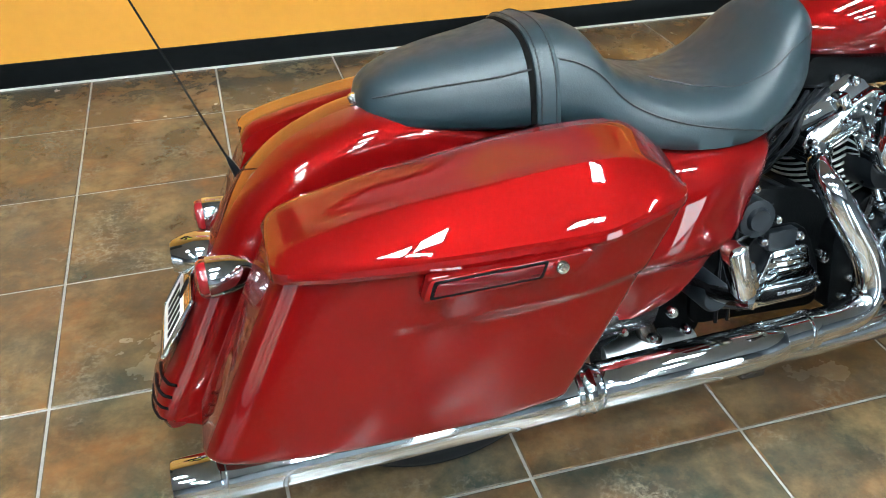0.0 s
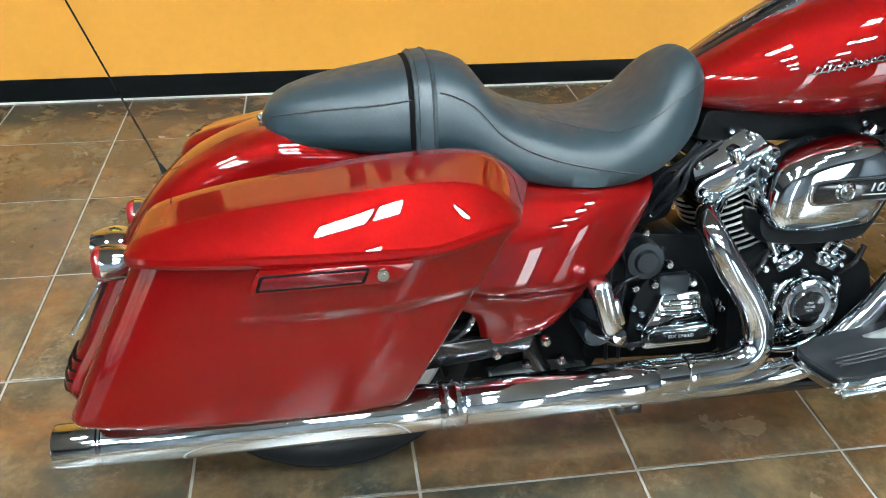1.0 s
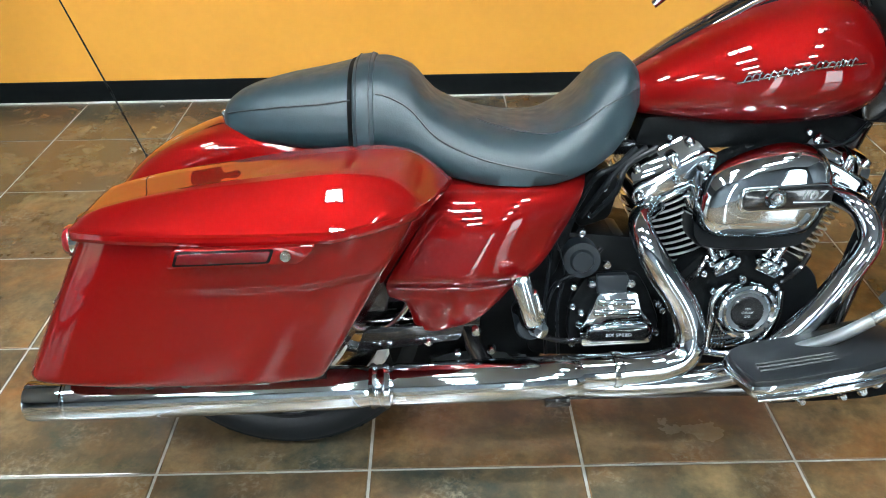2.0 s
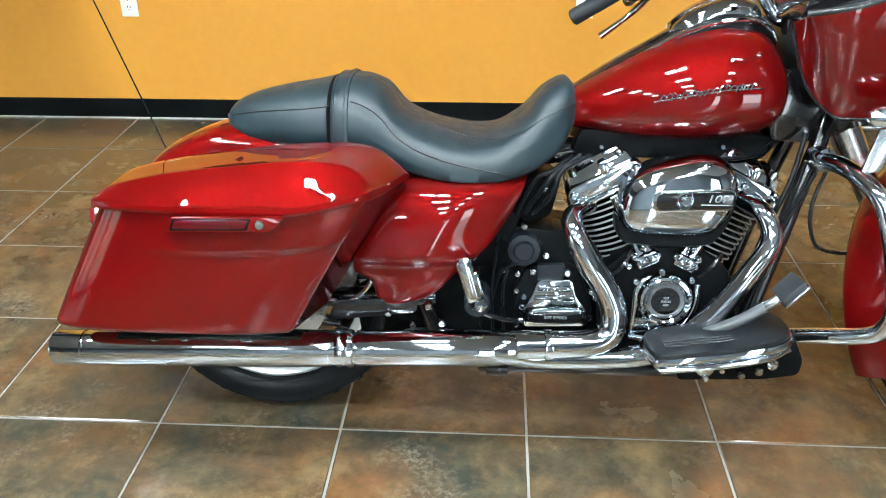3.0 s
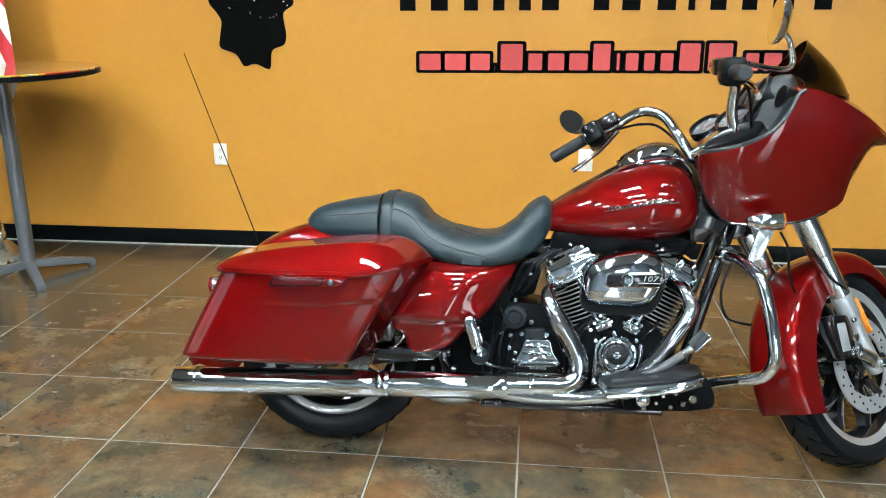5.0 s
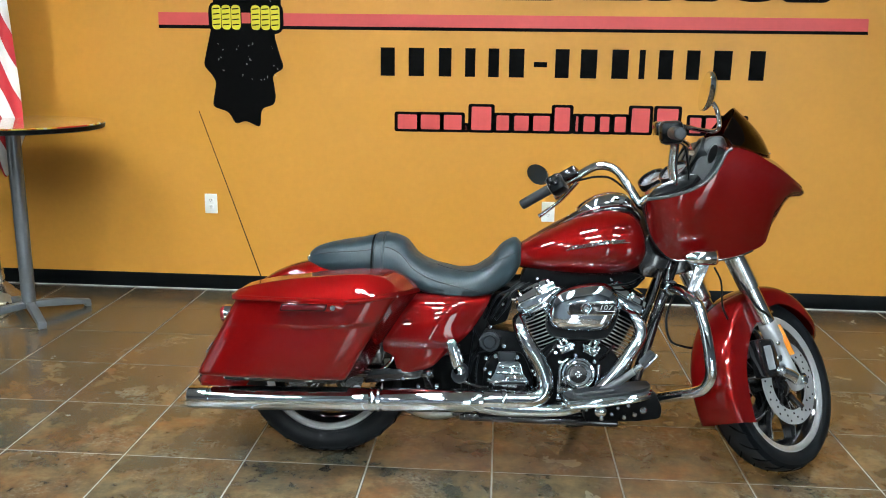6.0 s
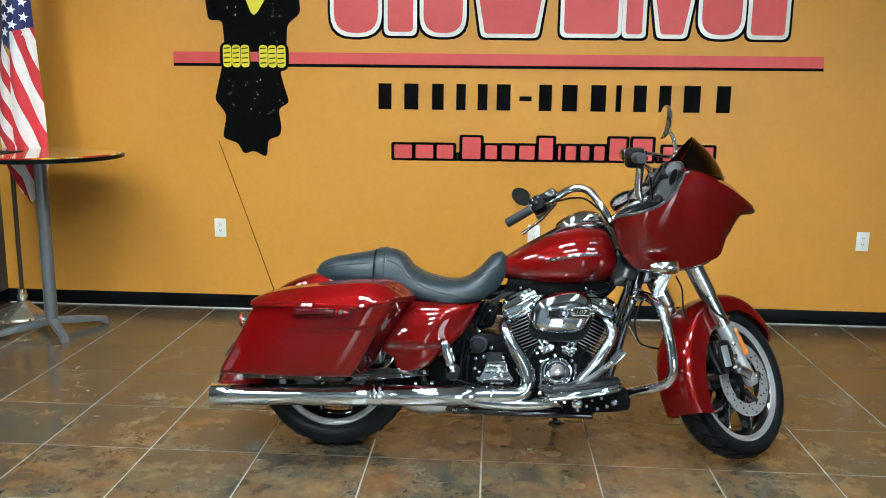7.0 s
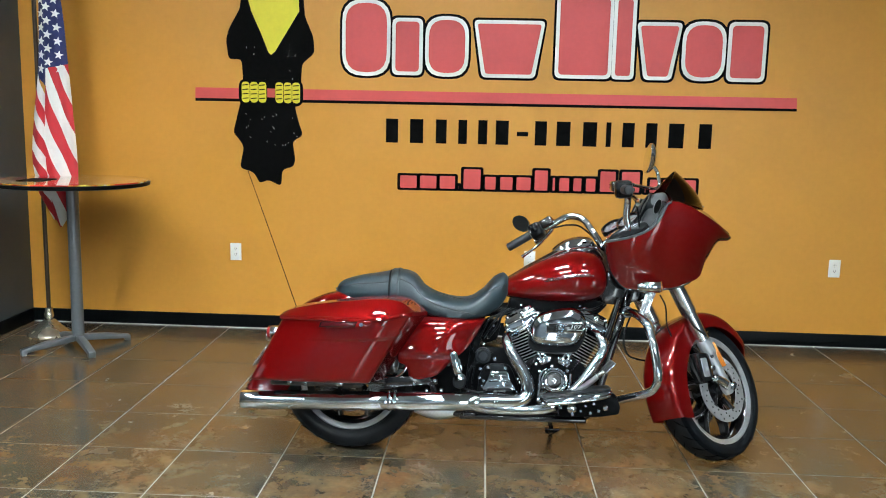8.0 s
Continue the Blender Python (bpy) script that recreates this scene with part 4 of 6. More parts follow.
# -- handlebar --
_bar = [(1.172, 0.03, 0.955), (1.165, 0.09, 0.968), (1.132, 0.118, 1.05), (1.112, 0.160, 1.122), (1.065, 0.21, 1.143), (1.007, 0.27, 1.109), (0.942, 0.33, 1.076), (0.875, 0.425, 1.032)]
bar = bike("handlebar", barred(tube([(x, -y, z) for x, y, z in _bar[::-1]] + _bar, 0.0165, 14, 6)), CHROME, "swept chrome handlebar")
bike("riser", barred(join(box(1.175, 0.055, 0.955, 0.05, 0.045, 0.06, 0.01), box(1.175, -0.055, 0.955, 0.05, 0.045, 0.06, 0.01))), BLACK, "", bar)
for side in (-1, 1):
    a, b = Vector((0.935, side * 0.337, 1.073)), Vector((0.868, side * 0.435, 1.027))
    d = (b - a).normalized()
    L = (b - a).length
    grip = bike("grip", barred(lathe([(0.018, 0.0), (0.0195, 0.004)] + [(0.0195 + 0.0006 * (k % 2), 0.006 + k * (L - 0.012) / 14) for k in range(15)] + [(0.0195, L - 0.004), (0.016, L), (0.0, L)], a, d, 22)), GRIP, "black rubber grip", bar)
    # switch housing and controls
    house = bike("switch_housing", barred(moved(box(0, 0, 0, 0.074, 0.066, 0.074, 0.018), Matrix.Translation(a - d * 0.034) @ d.to_track_quat("Y", "Z").to_matrix().to_4x4())), PLASTIC, "black switch housing", bar)
    for k in range(4):
        bike("switch_button", barred(moved(box(-0.038, -0.02 + 0.014 * k, 0.016 - 0.02 * (k % 2), 0.010, 0.011, 0.016, 0.003), Matrix.Translation(a - d * 0.034) @ d.to_track_quat("Y", "Z").to_matrix().to_4x4())), BLACK, "", house)
    m0 = a - d * 0.088
    bike("master_cylinder", barred(moved(box(0.016, 0, 0.014, 0.062, 0.078, 0.046, 0.012), Matrix.Translation(m0) @ d.to_track_quat("Y", "Z").to_matrix().to_4x4())), BLACK, "", bar)
    bike("lever", barred(tube([m0 + Vector((0.035, 0, -0.012)), a + Vector((0.058, 0, -0.03)), a + d * 0.045 + Vector((0.055, 0, -0.043)), b - d * 0.03 + Vector((0.046, 0, -0.055))], [0.009, 0.008, 0.0065, 0.009], 10)), CHROME, "chrome hand lever", bar)
    bike("cable", barred(tube([m0 + Vector((0.03, 0, -0.01)), m0 + Vector((0.09, -side * 0.05, 0.0)), (1.13, side * 0.19, 1.09), (1.19, side * 0.13, 0.99), (1.23, side * 0.07, 0.90)], 0.0045, 8)), PLASTIC, "", bar)
    # mirror
    mc = Vector((0.973, side * 0.451, 1.164))
    n = (Vector((-0.931, 0.367, -0.009)) if side < 0 else Vector((-0.93, -0.25, 0.18))).normalized()
    ax = Vector((0.10, side * 0.80, 0.55)).normalized()
    ax = (ax - n * ax.dot(n)).normalized()
    up = n.cross(ax)
    outline = [(1.0 * math.cos(t) * 0.066 * (1 + 0.18 * math.cos(t)), 0.036 * math.sin(t) * (1 + 0.1 * math.cos(t))) for t in (2 * math.pi * k / 36 for k in range(36))]

    def oval(scale, off):
        return [mc + ax * (p * scale) + up * (q * scale) + n * off for p, q in outline]

    mirror = bike("mirror", barred(loft([oval(0.3, -0.024), oval(0.7, -0.02), oval(0.95, -0.008), oval(1.0, 0.0), oval(1.0, 0.006), oval(0.93, 0.006)])), CHROME, "oval chrome mirror")
    bike("mirror_glass", barred(loft([oval(0.93, 0.0055), oval(0.93, 0.0075)])), MIRROR, "", mirror)
    bike("mirror_stem", barred(tube([mc - n * 0.022 - ax * 0.02, mc - n * 0.035 - ax * 0.035 + Vector((0.012, 0, -0.02)), mc - ax * 0.05 + Vector((0.05, 0, -0.065)), m0 + Vector((0.042, 0, 0.03))], 0.0075, 10)), CHROME, "chrome mirror stem", mirror)

# -- fairing --
TRIM_GREY = plain("satin_grey_trim", (0.03, 0.033, 0.035), 0.3, grain=0.05, spec=0.5)
INNER_GREY = plain("satin_inner_panel", (0.016, 0.020, 0.021), 0.42, grain=0.06, spec=0.4)
F_TOP = [(1.12, 0.975), (1.182, 0.985), (1.25, 1.006), (1.303, 1.036), (1.34, 1.08), (1.373, 1.143), (1.40, 1.150), (1.45, 1.140), (1.52, 1.112), (1.60, 1.076), (1.66, 1.048), (1.712, 1.028)]
F_BOT = [(1.12, 0.955), (1.128, 0.92), (1.149, 0.847), (1.18, 0.80), (1.212, 0.772), (1.3, 0.766), (1.43, 0.783), (1.50, 0.81), (1.548, 0.838), (1.560, 0.880), (1.585, 0.922), (1.64, 0.995), (1.66, 1.004), (1.712, 1.006)]
F_OUT = [(1.12, 0.262), (1.16, 0.285), (1.25, 0.302), (1.35, 0.305), (1.45, 0.285), (1.54, 0.238), (1.62, 0.165), (1.68, 0.085), (1.705, 0.03), (1.712, 0.0)]


def fairing_row(x, side):
    zt, zb, w = (float(hermite(k, [x])[0, 0]) for k in (F_TOP, F_BOT, F_OUT))
    row = []
    for v in np.linspace(0, 1, 13):
        tuck = 1 - 0.34 * (1 - v) ** 1.35 - 0.03 * v**3
        row.append((x + 0.012 * math.sin(math.pi * v) * max(0, (x - 1.5) / 0.2), side * w * tuck, zb + (zt - zb) * v))
    return row


_fx = [1.12, 1.124, 1.13, 1.14, 1.15, 1.165, 1.18] + list(np.linspace(1.2, 1.66, 26)) + [1.675, 1.688, 1.697, 1.703, 1.708, 1.711]
_sheet = [fairing_row(x, -1) for x in _fx] + [fairing_row(x, 1) for x in _fx[::-1]]
fairing = bike("fairing", shell(_sheet, 0.005), RED, "red frame-mounted fairing with a pointed nose", sharp=60)
_cap = []
for x in list(np.linspace(1.372, 1.66, 18)) + [1.68, 1.695, 1.704, 1.709]:
    zt, w = float(hermite(F_TOP, [x])[0, 0]), float(hermite(F_OUT, [x])[0, 0]) * 0.9
    crown = float(hermite([(1.37, 0.03), (1.45, 0.036), (1.58, 0.05), (1.66, 0.02), (1.712, 0.0)], [x])[0, 0])
    _cap.append([(x, w * u, zt + crown * (1 - u * u)) for u in np.linspace(-1, 1, 15)])
bike("fairing_cap", shell(_cap, -0.005), RED, "", fairing, 60)
for side in (-1, 1):
    bike("edge_trim", tube([(x, y * 0.985, z) for x, y, z in (fairing_row(x, side)[-1] for x in np.linspace(1.12, 1.385, 24))], 0.0065, 10, 2), TRIM_GREY, "satin grey edge trim", fairing)
    bike("edge_trim", tube([fairing_row(x, side)[0] for x in list(np.linspace(1.12, 1.16, 6)) + list(np.linspace(1.18, 1.5, 10))], 0.004, 8, 2), BLACK, "", fairing)
# black lining and instrument panel
_dash = rounded([(1.150, 0.955), (1.185, 0.99), (1.235, 1.035), (1.275, 1.062), (1.290, 1.095), (1.305, 1.15), (1.335, 1.20), (1.385, 1.205), (1.41, 1.15), (1.43, 1.06), (1.43, 0.92), (1.40, 0.84), (1.30, 0.80), (1.19, 0.83), (1.15, 0.90)], 0.015, 3)
dash = bike("instrument_panel", prism(_dash, -0.175, 0.175, 0.012), INNER_GREY, "black inner fairing with round gauges", sharp=35)
for side in (-1, 1):
    bike("inner_panel", prism(rounded([(1.15, 0.955), (1.20, 0.975), (1.30, 1.015), (1.345, 1.08), (1.375, 1.14), (1.405, 1.13), (1.42, 1.05), (1.42, 0.96), (1.30, 0.93), (1.17, 0.93)], 0.01, 3), side * 0.17, side * 0.232, 0.006), INNER_GREY, "", dash)


def gauge(c, r, n, parent):
    n = Vector(n).normalized()
    pod = bike("gauge", lathe([(r * 1.1, -0.085), (r * 1.22, -0.03), (r * 1.24, 0.006), (r * 1.18, 0.014), (r * 1.06, 0.012), (r * 1.0, 0.0), (0.0, 0.0)], c, n, 36), BLACK, "", parent)
    bike("bezel", lathe([(r * 0.98, 0.002), (r * 1.01, 0.005), (r * 1.05, 0.003), (r * 1.05, 0.0), (r * 0.98, 0.0)], c, n, 32, closed=True), CHROME, "chrome gauge ring", parent)
    bike("dial", lathe([(0.0, 0.0016), (r * 0.98, 0.0016), (r * 0.98, 0.0)], c, n, 28), WHITE_DIAL, "pale dial", parent)
    u = n.orthogonal().normalized()
    w = n.cross(u)
    for k in range(9):
        a = 0.6 + 0.55 * k
        e = u * math.cos(a) + w * math.sin(a)
        bike("dial_mark", tube([Vector(c) + n * 0.0022 + e * (r * 0.72), Vector(c) + n * 0.0022 + e * (r * 0.90)], 0.0011, 5, smooth=False), BLACK, "", parent)
    bike("needle", tube([Vector(c) + n * 0.003 - u * (r * 0.12), Vector(c) + n * 0.003 + (u * 0.5 - w * 0.6) * r], [0.0016, 0.0007], 5, smooth=False), RED_LENS, "", parent)


WHITE_DIAL = plain("pale_dial", (0.13, 0.14, 0.15), 0.3, coat=1.0, grain=0.05)
_hood = rounded([(1.128, 0.955), (1.140, 0.994), (1.152, 1.012), (1.195, 1.040), (1.262, 1.066), (1.300, 1.070), (1.33, 1.03), (1.30, 0.97)], 0.012, 3)
bike("gauge_hood", prism(_hood, -0.18, 0.18, 0.012, 4), BLACK, "gloss black gauge hood", dash, 50)
for x, y, z in ((1.234, -0.118, 1.074), (1.196, 0.095, 1.056)):
    gauge((x, y, z), 0.046, (-0.55, -0.35, 0.76), dash)
for k in range(5):
    bike("dash_button", box(1.152, -0.10 + 0.05 * k, 0.985, 0.012, 0.024, 0.010, 0.002), DULL_CHROME, "", dash)
for y in (-0.115, 0.115):
    bike("speaker", lathe([(0.0, 0.0), (0.044, 0.001), (0.050, 0.008), (0.058, 0.008), (0.062, 0.0), (0.060, -0.03)], (1.308, y, 1.145), (-0.92, 0, 0.39), 30), PLASTIC, "", dash)
    bike("speaker_ring", lathe([(0.050, 0.008), (0.054, 0.011), (0.058, 0.008)], (1.308, y, 1.145), (-0.92, 0, 0.39), 30, closed=True), TRIM_GREY, "", dash)
# oval speaker opening in the flank of the inner fairing
_oval = [(1.349 + 0.013 * math.cos(a) * math.cos(0.3) + 0.033 * math.sin(a) * math.sin(0.3), 1.139 - 0.013 * math.cos(a) * math.sin(0.3) + 0.033 * math.sin(a) * math.cos(0.3)) for a in (2 * math.pi * k / 28 for k in range(28))]
bike("vent_rim", prism([(1.349 + (x - 1.349) * 1.16, 1.139 + (z - 1.139) * 1.10) for x, z in _oval], -0.179, -0.170, 0.002), TRIM_GREY, "", dash)
bike("vent", prism(_oval, -0.1805, -0.172, 0), GAP_SHADE, "dark oval opening", dash)
_ws = []
for v in np.linspace(0, 1, 12):
    row = []
    for u in np.linspace(-1, 1, 21):
        b = np.array((1.590 - 0.195 * u * u, 0.238 * u, 1.140 + 0.015 * u * u))
        t = np.array((1.455 - 0.075 * u * u, 0.175 * u, 1.318 - 0.115 * u * u))
        p = b + (t - b) * v
        p[0] += 0.022 * math.sin(math.pi * v) * (1 - 0.5 * u * u)
        row.append(tuple(p))
    _ws.append(row)
screen = bike("windscreen", shell(_ws, 0.004), SMOKE, "low smoked windscreen", sharp=60)
bike("screen_bolt", lathe([(0.0, 0.004), (0.007, 0.004), (0.008, 0.0)], (1.592, 0, 1.158), (0.6, 0, 0.8), 12), CHROME, "", screen)
# turn signals under the fairing
for side in (-1, 1):
    at = (1.26, side * 0.272, 0.782)
    sig = bike("front_turn_signal", lathe([(0.0, -0.012), (0.014, -0.008), (0.022, 0.005), (0.026, 0.03), (0.027, 0.085), (0.024, 0.09)], at, (1, 0, 0.05), 24), CHROME, "chrome bullet turn signal")
    bike("lens", lathe([(0.0255, 0.088), (0.025, 0.093), (0.018, 0.098), (0.0, 0.100)], at, (1, 0, 0.05), 24), DARK_AMBER, "amber lens", sig)
    bike("bracket", prism(rounded([(1.265, 0.66), (1.305, 0.67), (1.338, 0.757), (1.33, 0.768), (1.295, 0.765)], 0.006), side * 0.235, side * 0.243, 0.002), FORK_SILVER, "flat metal bracket", sig)
    bike("stalk", tube([(1.31, side * 0.24, 0.762), (1.31, side * 0.272, 0.77)], 0.009, 8), CHROME, "", sig)
bike("wire", tube([(1.36, -0.22, 0.75), (1.385, -0.22, 0.70), (1.395, -0.21, 0.62), (1.42, -0.19, 0.57)], 0.0035, 6), PLASTIC)
bike("wire", tube([(1.26, -0.10, 0.66), (1.225, -0.12, 0.56), (1.24, -0.13, 0.48), (1.30, -0.11, 0.455), (1.35, -0.08, 0.45)], 0.0045, 6), PLASTIC)

# -- frame --
for s in (-1, 1):
    bike("frame_tube", tube([(1.275, s * 0.03, 0.80), (1.248, s * 0.075, 0.74), (1.193, s * 0.105, 0.573), (1.13, s * 0.115, 0.354), (1.085, s * 0.12, 0.235), (1.0, s * 0.125, 0.190), (0.55, s * 0.125, 0.190), (0.42, s * 0.12, 0.22), (0.37, s * 0.115, 0.33)], 0.0195, 14), BLACK, "gloss black frame tube")
    bike("swingarm", tube([(0.40, s * 0.12, 0.335), (0.2, s * 0.125, 0.328), (0.0, s * 0.128, 0.325), (-0.05, s * 0.128, 0.325)], 0.024, 10), BLACK, "gloss black swingarm")
    bike("shock_absorber", tube([(0.05, s * 0.15, 0.35), (0.20, s * 0.15, 0.56)], 0.028, 12), BLACK, "black shock absorber")
bike("frame_tube", tube([(1.27, 0, 0.80), (1.0, 0, 0.70), (0.70, 0, 0.66), (0.45, 0, 0.62), (0.38, 0, 0.45)], 0.03, 12), BLACK, "gloss black frame backbone")
bike("steering_head", lathe([(0.045, -0.1), (0.045, 0.1)], (1.29, 0, 0.82), (-0.44, 0, 0.9), 20), BLACK)
bike("neck_cover", prism(rounded([(1.13, 0.70), (1.21, 0.695), (1.30, 0.72), (1.30, 0.80), (1.16, 0.86), (1.13, 0.80)], 0.02, 3), -0.075, 0.075, 0.015), BLACK, "gloss black neck cover")
bike("under_tray", prism(rounded([(0.20, 0.38), (0.55, 0.40), (0.60, 0.55), (0.56, 0.63), (0.30, 0.64), (0.22, 0.55)], 0.02, 3), -0.10, 0.10, 0.01), WRINKLE, "black battery box under the seat")
bike("belt_guard", prism(rounded([(0.0, 0.36), (0.45, 0.40), (0.50, 0.44), (0.46, 0.46), (0.0, 0.40)], 0.01), -0.155, -0.13, 0.004), BLACK)
bike("exhaust_hanger", prism(rounded([(0.16, 0.30), (0.36, 0.325), (0.37, 0.36), (0.18, 0.35)], 0.01), -0.21, -0.195, 0.003), BLACK)
bike("rear_caliper", prism(rounded([(0.13, 0.36), (0.22, 0.36), (0.235, 0.44), (0.15, 0.45)], 0.02), -0.18, -0.115, 0.008), BLACK, "black rear brake caliper")
bike("rear_brake_disc", disc_geo(REAR, 0.09, 0.146, -0.105), DULL_CHROME, "steel rear brake disc")
bike("hose", tube([(0.24, -0.19, 0.46), (0.262, -0.20, 0.40), (0.22, -0.20, 0.35), (0.16, -0.19, 0.345)], 0.006, 8), CHROME)


def bolt(at, r=0.009, parent=None, d=(0, -1, 0), mat=None):
    return bike("bolt", lathe([(0.0, 0.010), (r * 0.45, 0.010), (r * 0.5, 0.007), (r * 0.8, 0.008), (r, 0.005), (r, -0.006)], at, d, 10), mat or CHROME, "", parent)


# -- crankcase and gearbox --
case = bike("crankcase", prism(rounded([(0.78, 0.22), (1.06, 0.22), (1.09, 0.30), (1.06, 0.42), (0.98, 0.47), (0.84, 0.47), (0.77, 0.40)], 0.03, 3), -0.135, 0.135, 0.012), WRINKLE, "black finished engine case")
gearbox = bike("gearbox", prism(rounded([(0.50, 0.23), (0.79, 0.22), (0.79, 0.42), (0.74, 0.48), (0.56, 0.50), (0.50, 0.42)], 0.03, 3), -0.095, 0.11, 0.012), WRINKLE, "black finished gearbox with chrome side cover")
plate = rounded([(0.590, 0.255), (0.752, 0.262), (0.765, 0.31), (0.735, 0.385), (0.715, 0.415), (0.612, 0.413), (0.583, 0.36), (0.578, 0.29)], 0.02, 4)
bike("side_plate", prism(plate, -0.118, -0.09, 0.006), WRINKLE, "", gearbox)
bike("top_boss", prism(rounded([(0.635, 0.37), (0.690, 0.372), (0.694, 0.418), (0.632, 0.416)], 0.006), -0.130, -0.11, 0.004), CAP_BLACK, "", gearbox)
bike("chrome_cover", prism(rounded([(0.604, 0.268), (0.744, 0.273), (0.748, 0.312), (0.722, 0.345), (0.712, 0.386), (0.634, 0.383), (0.622, 0.345), (0.600, 0.306)], 0.010, 3), -0.140, -0.10, 0.007), CHROME, "ribbed chrome gearbox cover", gearbox)
for zz, x0, x1 in ((0.365, 0.634, 0.708), (0.343, 0.626, 0.718)):
    bike("cover_rib", box((x0 + x1) / 2, -0.1405, zz, x1 - x0, 0.012, 0.012, 0.004), CHROME, "", gearbox)
ring = rounded([(0.612, 0.275), (0.738, 0.279), (0.741, 0.318), (0.614, 0.314)], 0.018, 5)
bike("badge_rim", prism(ring, -0.1455, -0.13, 0.004), CHROME, "", gearbox)
bike("badge", prism(rounded([(0.618, 0.281), (0.732, 0.285), (0.735, 0.312), (0.620, 0.308)], 0.013, 5), -0.1475, -0.14, 0.001), BLACK, "black badge with silver writing", gearbox)


def writing(text, size, at, mat, parent, thick=0.0008, shear=0.0, stretch=1.0):
    """Raised letters on the right-hand flank, in the built-in font."""
    cu = bpy.data.curves.new("writing", "FONT")
    cu.body, cu.size, cu.extrude, cu.align_x, cu.align_y, cu.shear, cu.resolution_u = text, size, thick, "CENTER", "CENTER", shear, 3
    tmp = bpy.data.objects.new("writing_curve", cu)
    scene.collection.objects.link(tmp)
    bpy.context.view_layer.update()
    me = bpy.data.meshes.new_from_object(tmp.evaluated_get(bpy.context.evaluated_depsgraph_get()))
    bpy.data.objects.remove(tmp)
    me.transform(Matrix.Translation(at) @ Matrix.Rotation(radians(90), 4, "X") @ Matrix.Diagonal((stretch, 1, 1, 1)))
    me.materials.clear()
    me.materials.append(mat)
    ob = new("writing", me)
    ob.parent = parent
    return ob


SILVER_INK = plain("silver_ink", (0.24, 0.26, 0.27), 0.35, 0.0, grain=0.02)
writing("SIX SPEED", 0.0088, (0.677, -0.1485, 0.2965), SILVER_INK, gearbox, stretch=1.35)
for p in ((0.623, 0.40), (0.7, 0.399)):
    bolt((p[0], -0.124, p[1]), 0.0095, gearbox)
for p in ((0.586, 0.352), (0.588, 0.268), (0.604, 0.338), (0.600, 0.312), (0.757, 0.352), (0.766, 0.338), (0.756, 0.29)):
    bolt((p[0], -0.120, p[1]), 0.008, gearbox)
bike("dipstick", lathe([(0.0, 0.02), (0.02, 0.02), (0.024, 0.012), (0.036, 0.01), (0.036, -0.05)], (0.600, -0.125, 0.452), (0, -1, 0), 26), CAP_BLACK, "round black cap", gearbox)
bike("starter", lathe([(0.0, 0.01), (0.03, 0.008), (0.034, 0.0), (0.034, -0.1)], (0.675, -0.085, 0.455), (0, -1, 0), 22), CAP_BLACK, "", gearbox)
bike("oil_line", tube([(0.64, -0.115, 0.47), (0.60, -0.13, 0.43), (0.55, -0.13, 0.40), (0.53, -0.12, 0.33)], 0.005, 8), PLASTIC, "", gearbox)
bolt((0.652, -0.118, 0.437), 0.009, gearbox)
bolt((0.60, -0.118, 0.505), 0.008, gearbox)
bolt((0.555, -0.118, 0.40), 0.007, gearbox)
bike("lower_cap", lathe([(0.0, 0.01), (0.025, 0.01), (0.03, 0.004), (0.03, -0.08)], (0.497, -0.175, 0.336), (0, -1, 0), 22), CAP_BLACK, "round black pivot cap")
for p in ((0.535, 0.30, 0.555), (0.56, 0.27, 0.50)):
    bike("wire", tube([(p[0], -0.13, 0.25), (p[0] - 0.005, -0.135, 0.35), (p[0] + 0.005, -0.12, 0.45), (p[2], -0.10, 0.58)], 0.004, 6), PLASTIC)

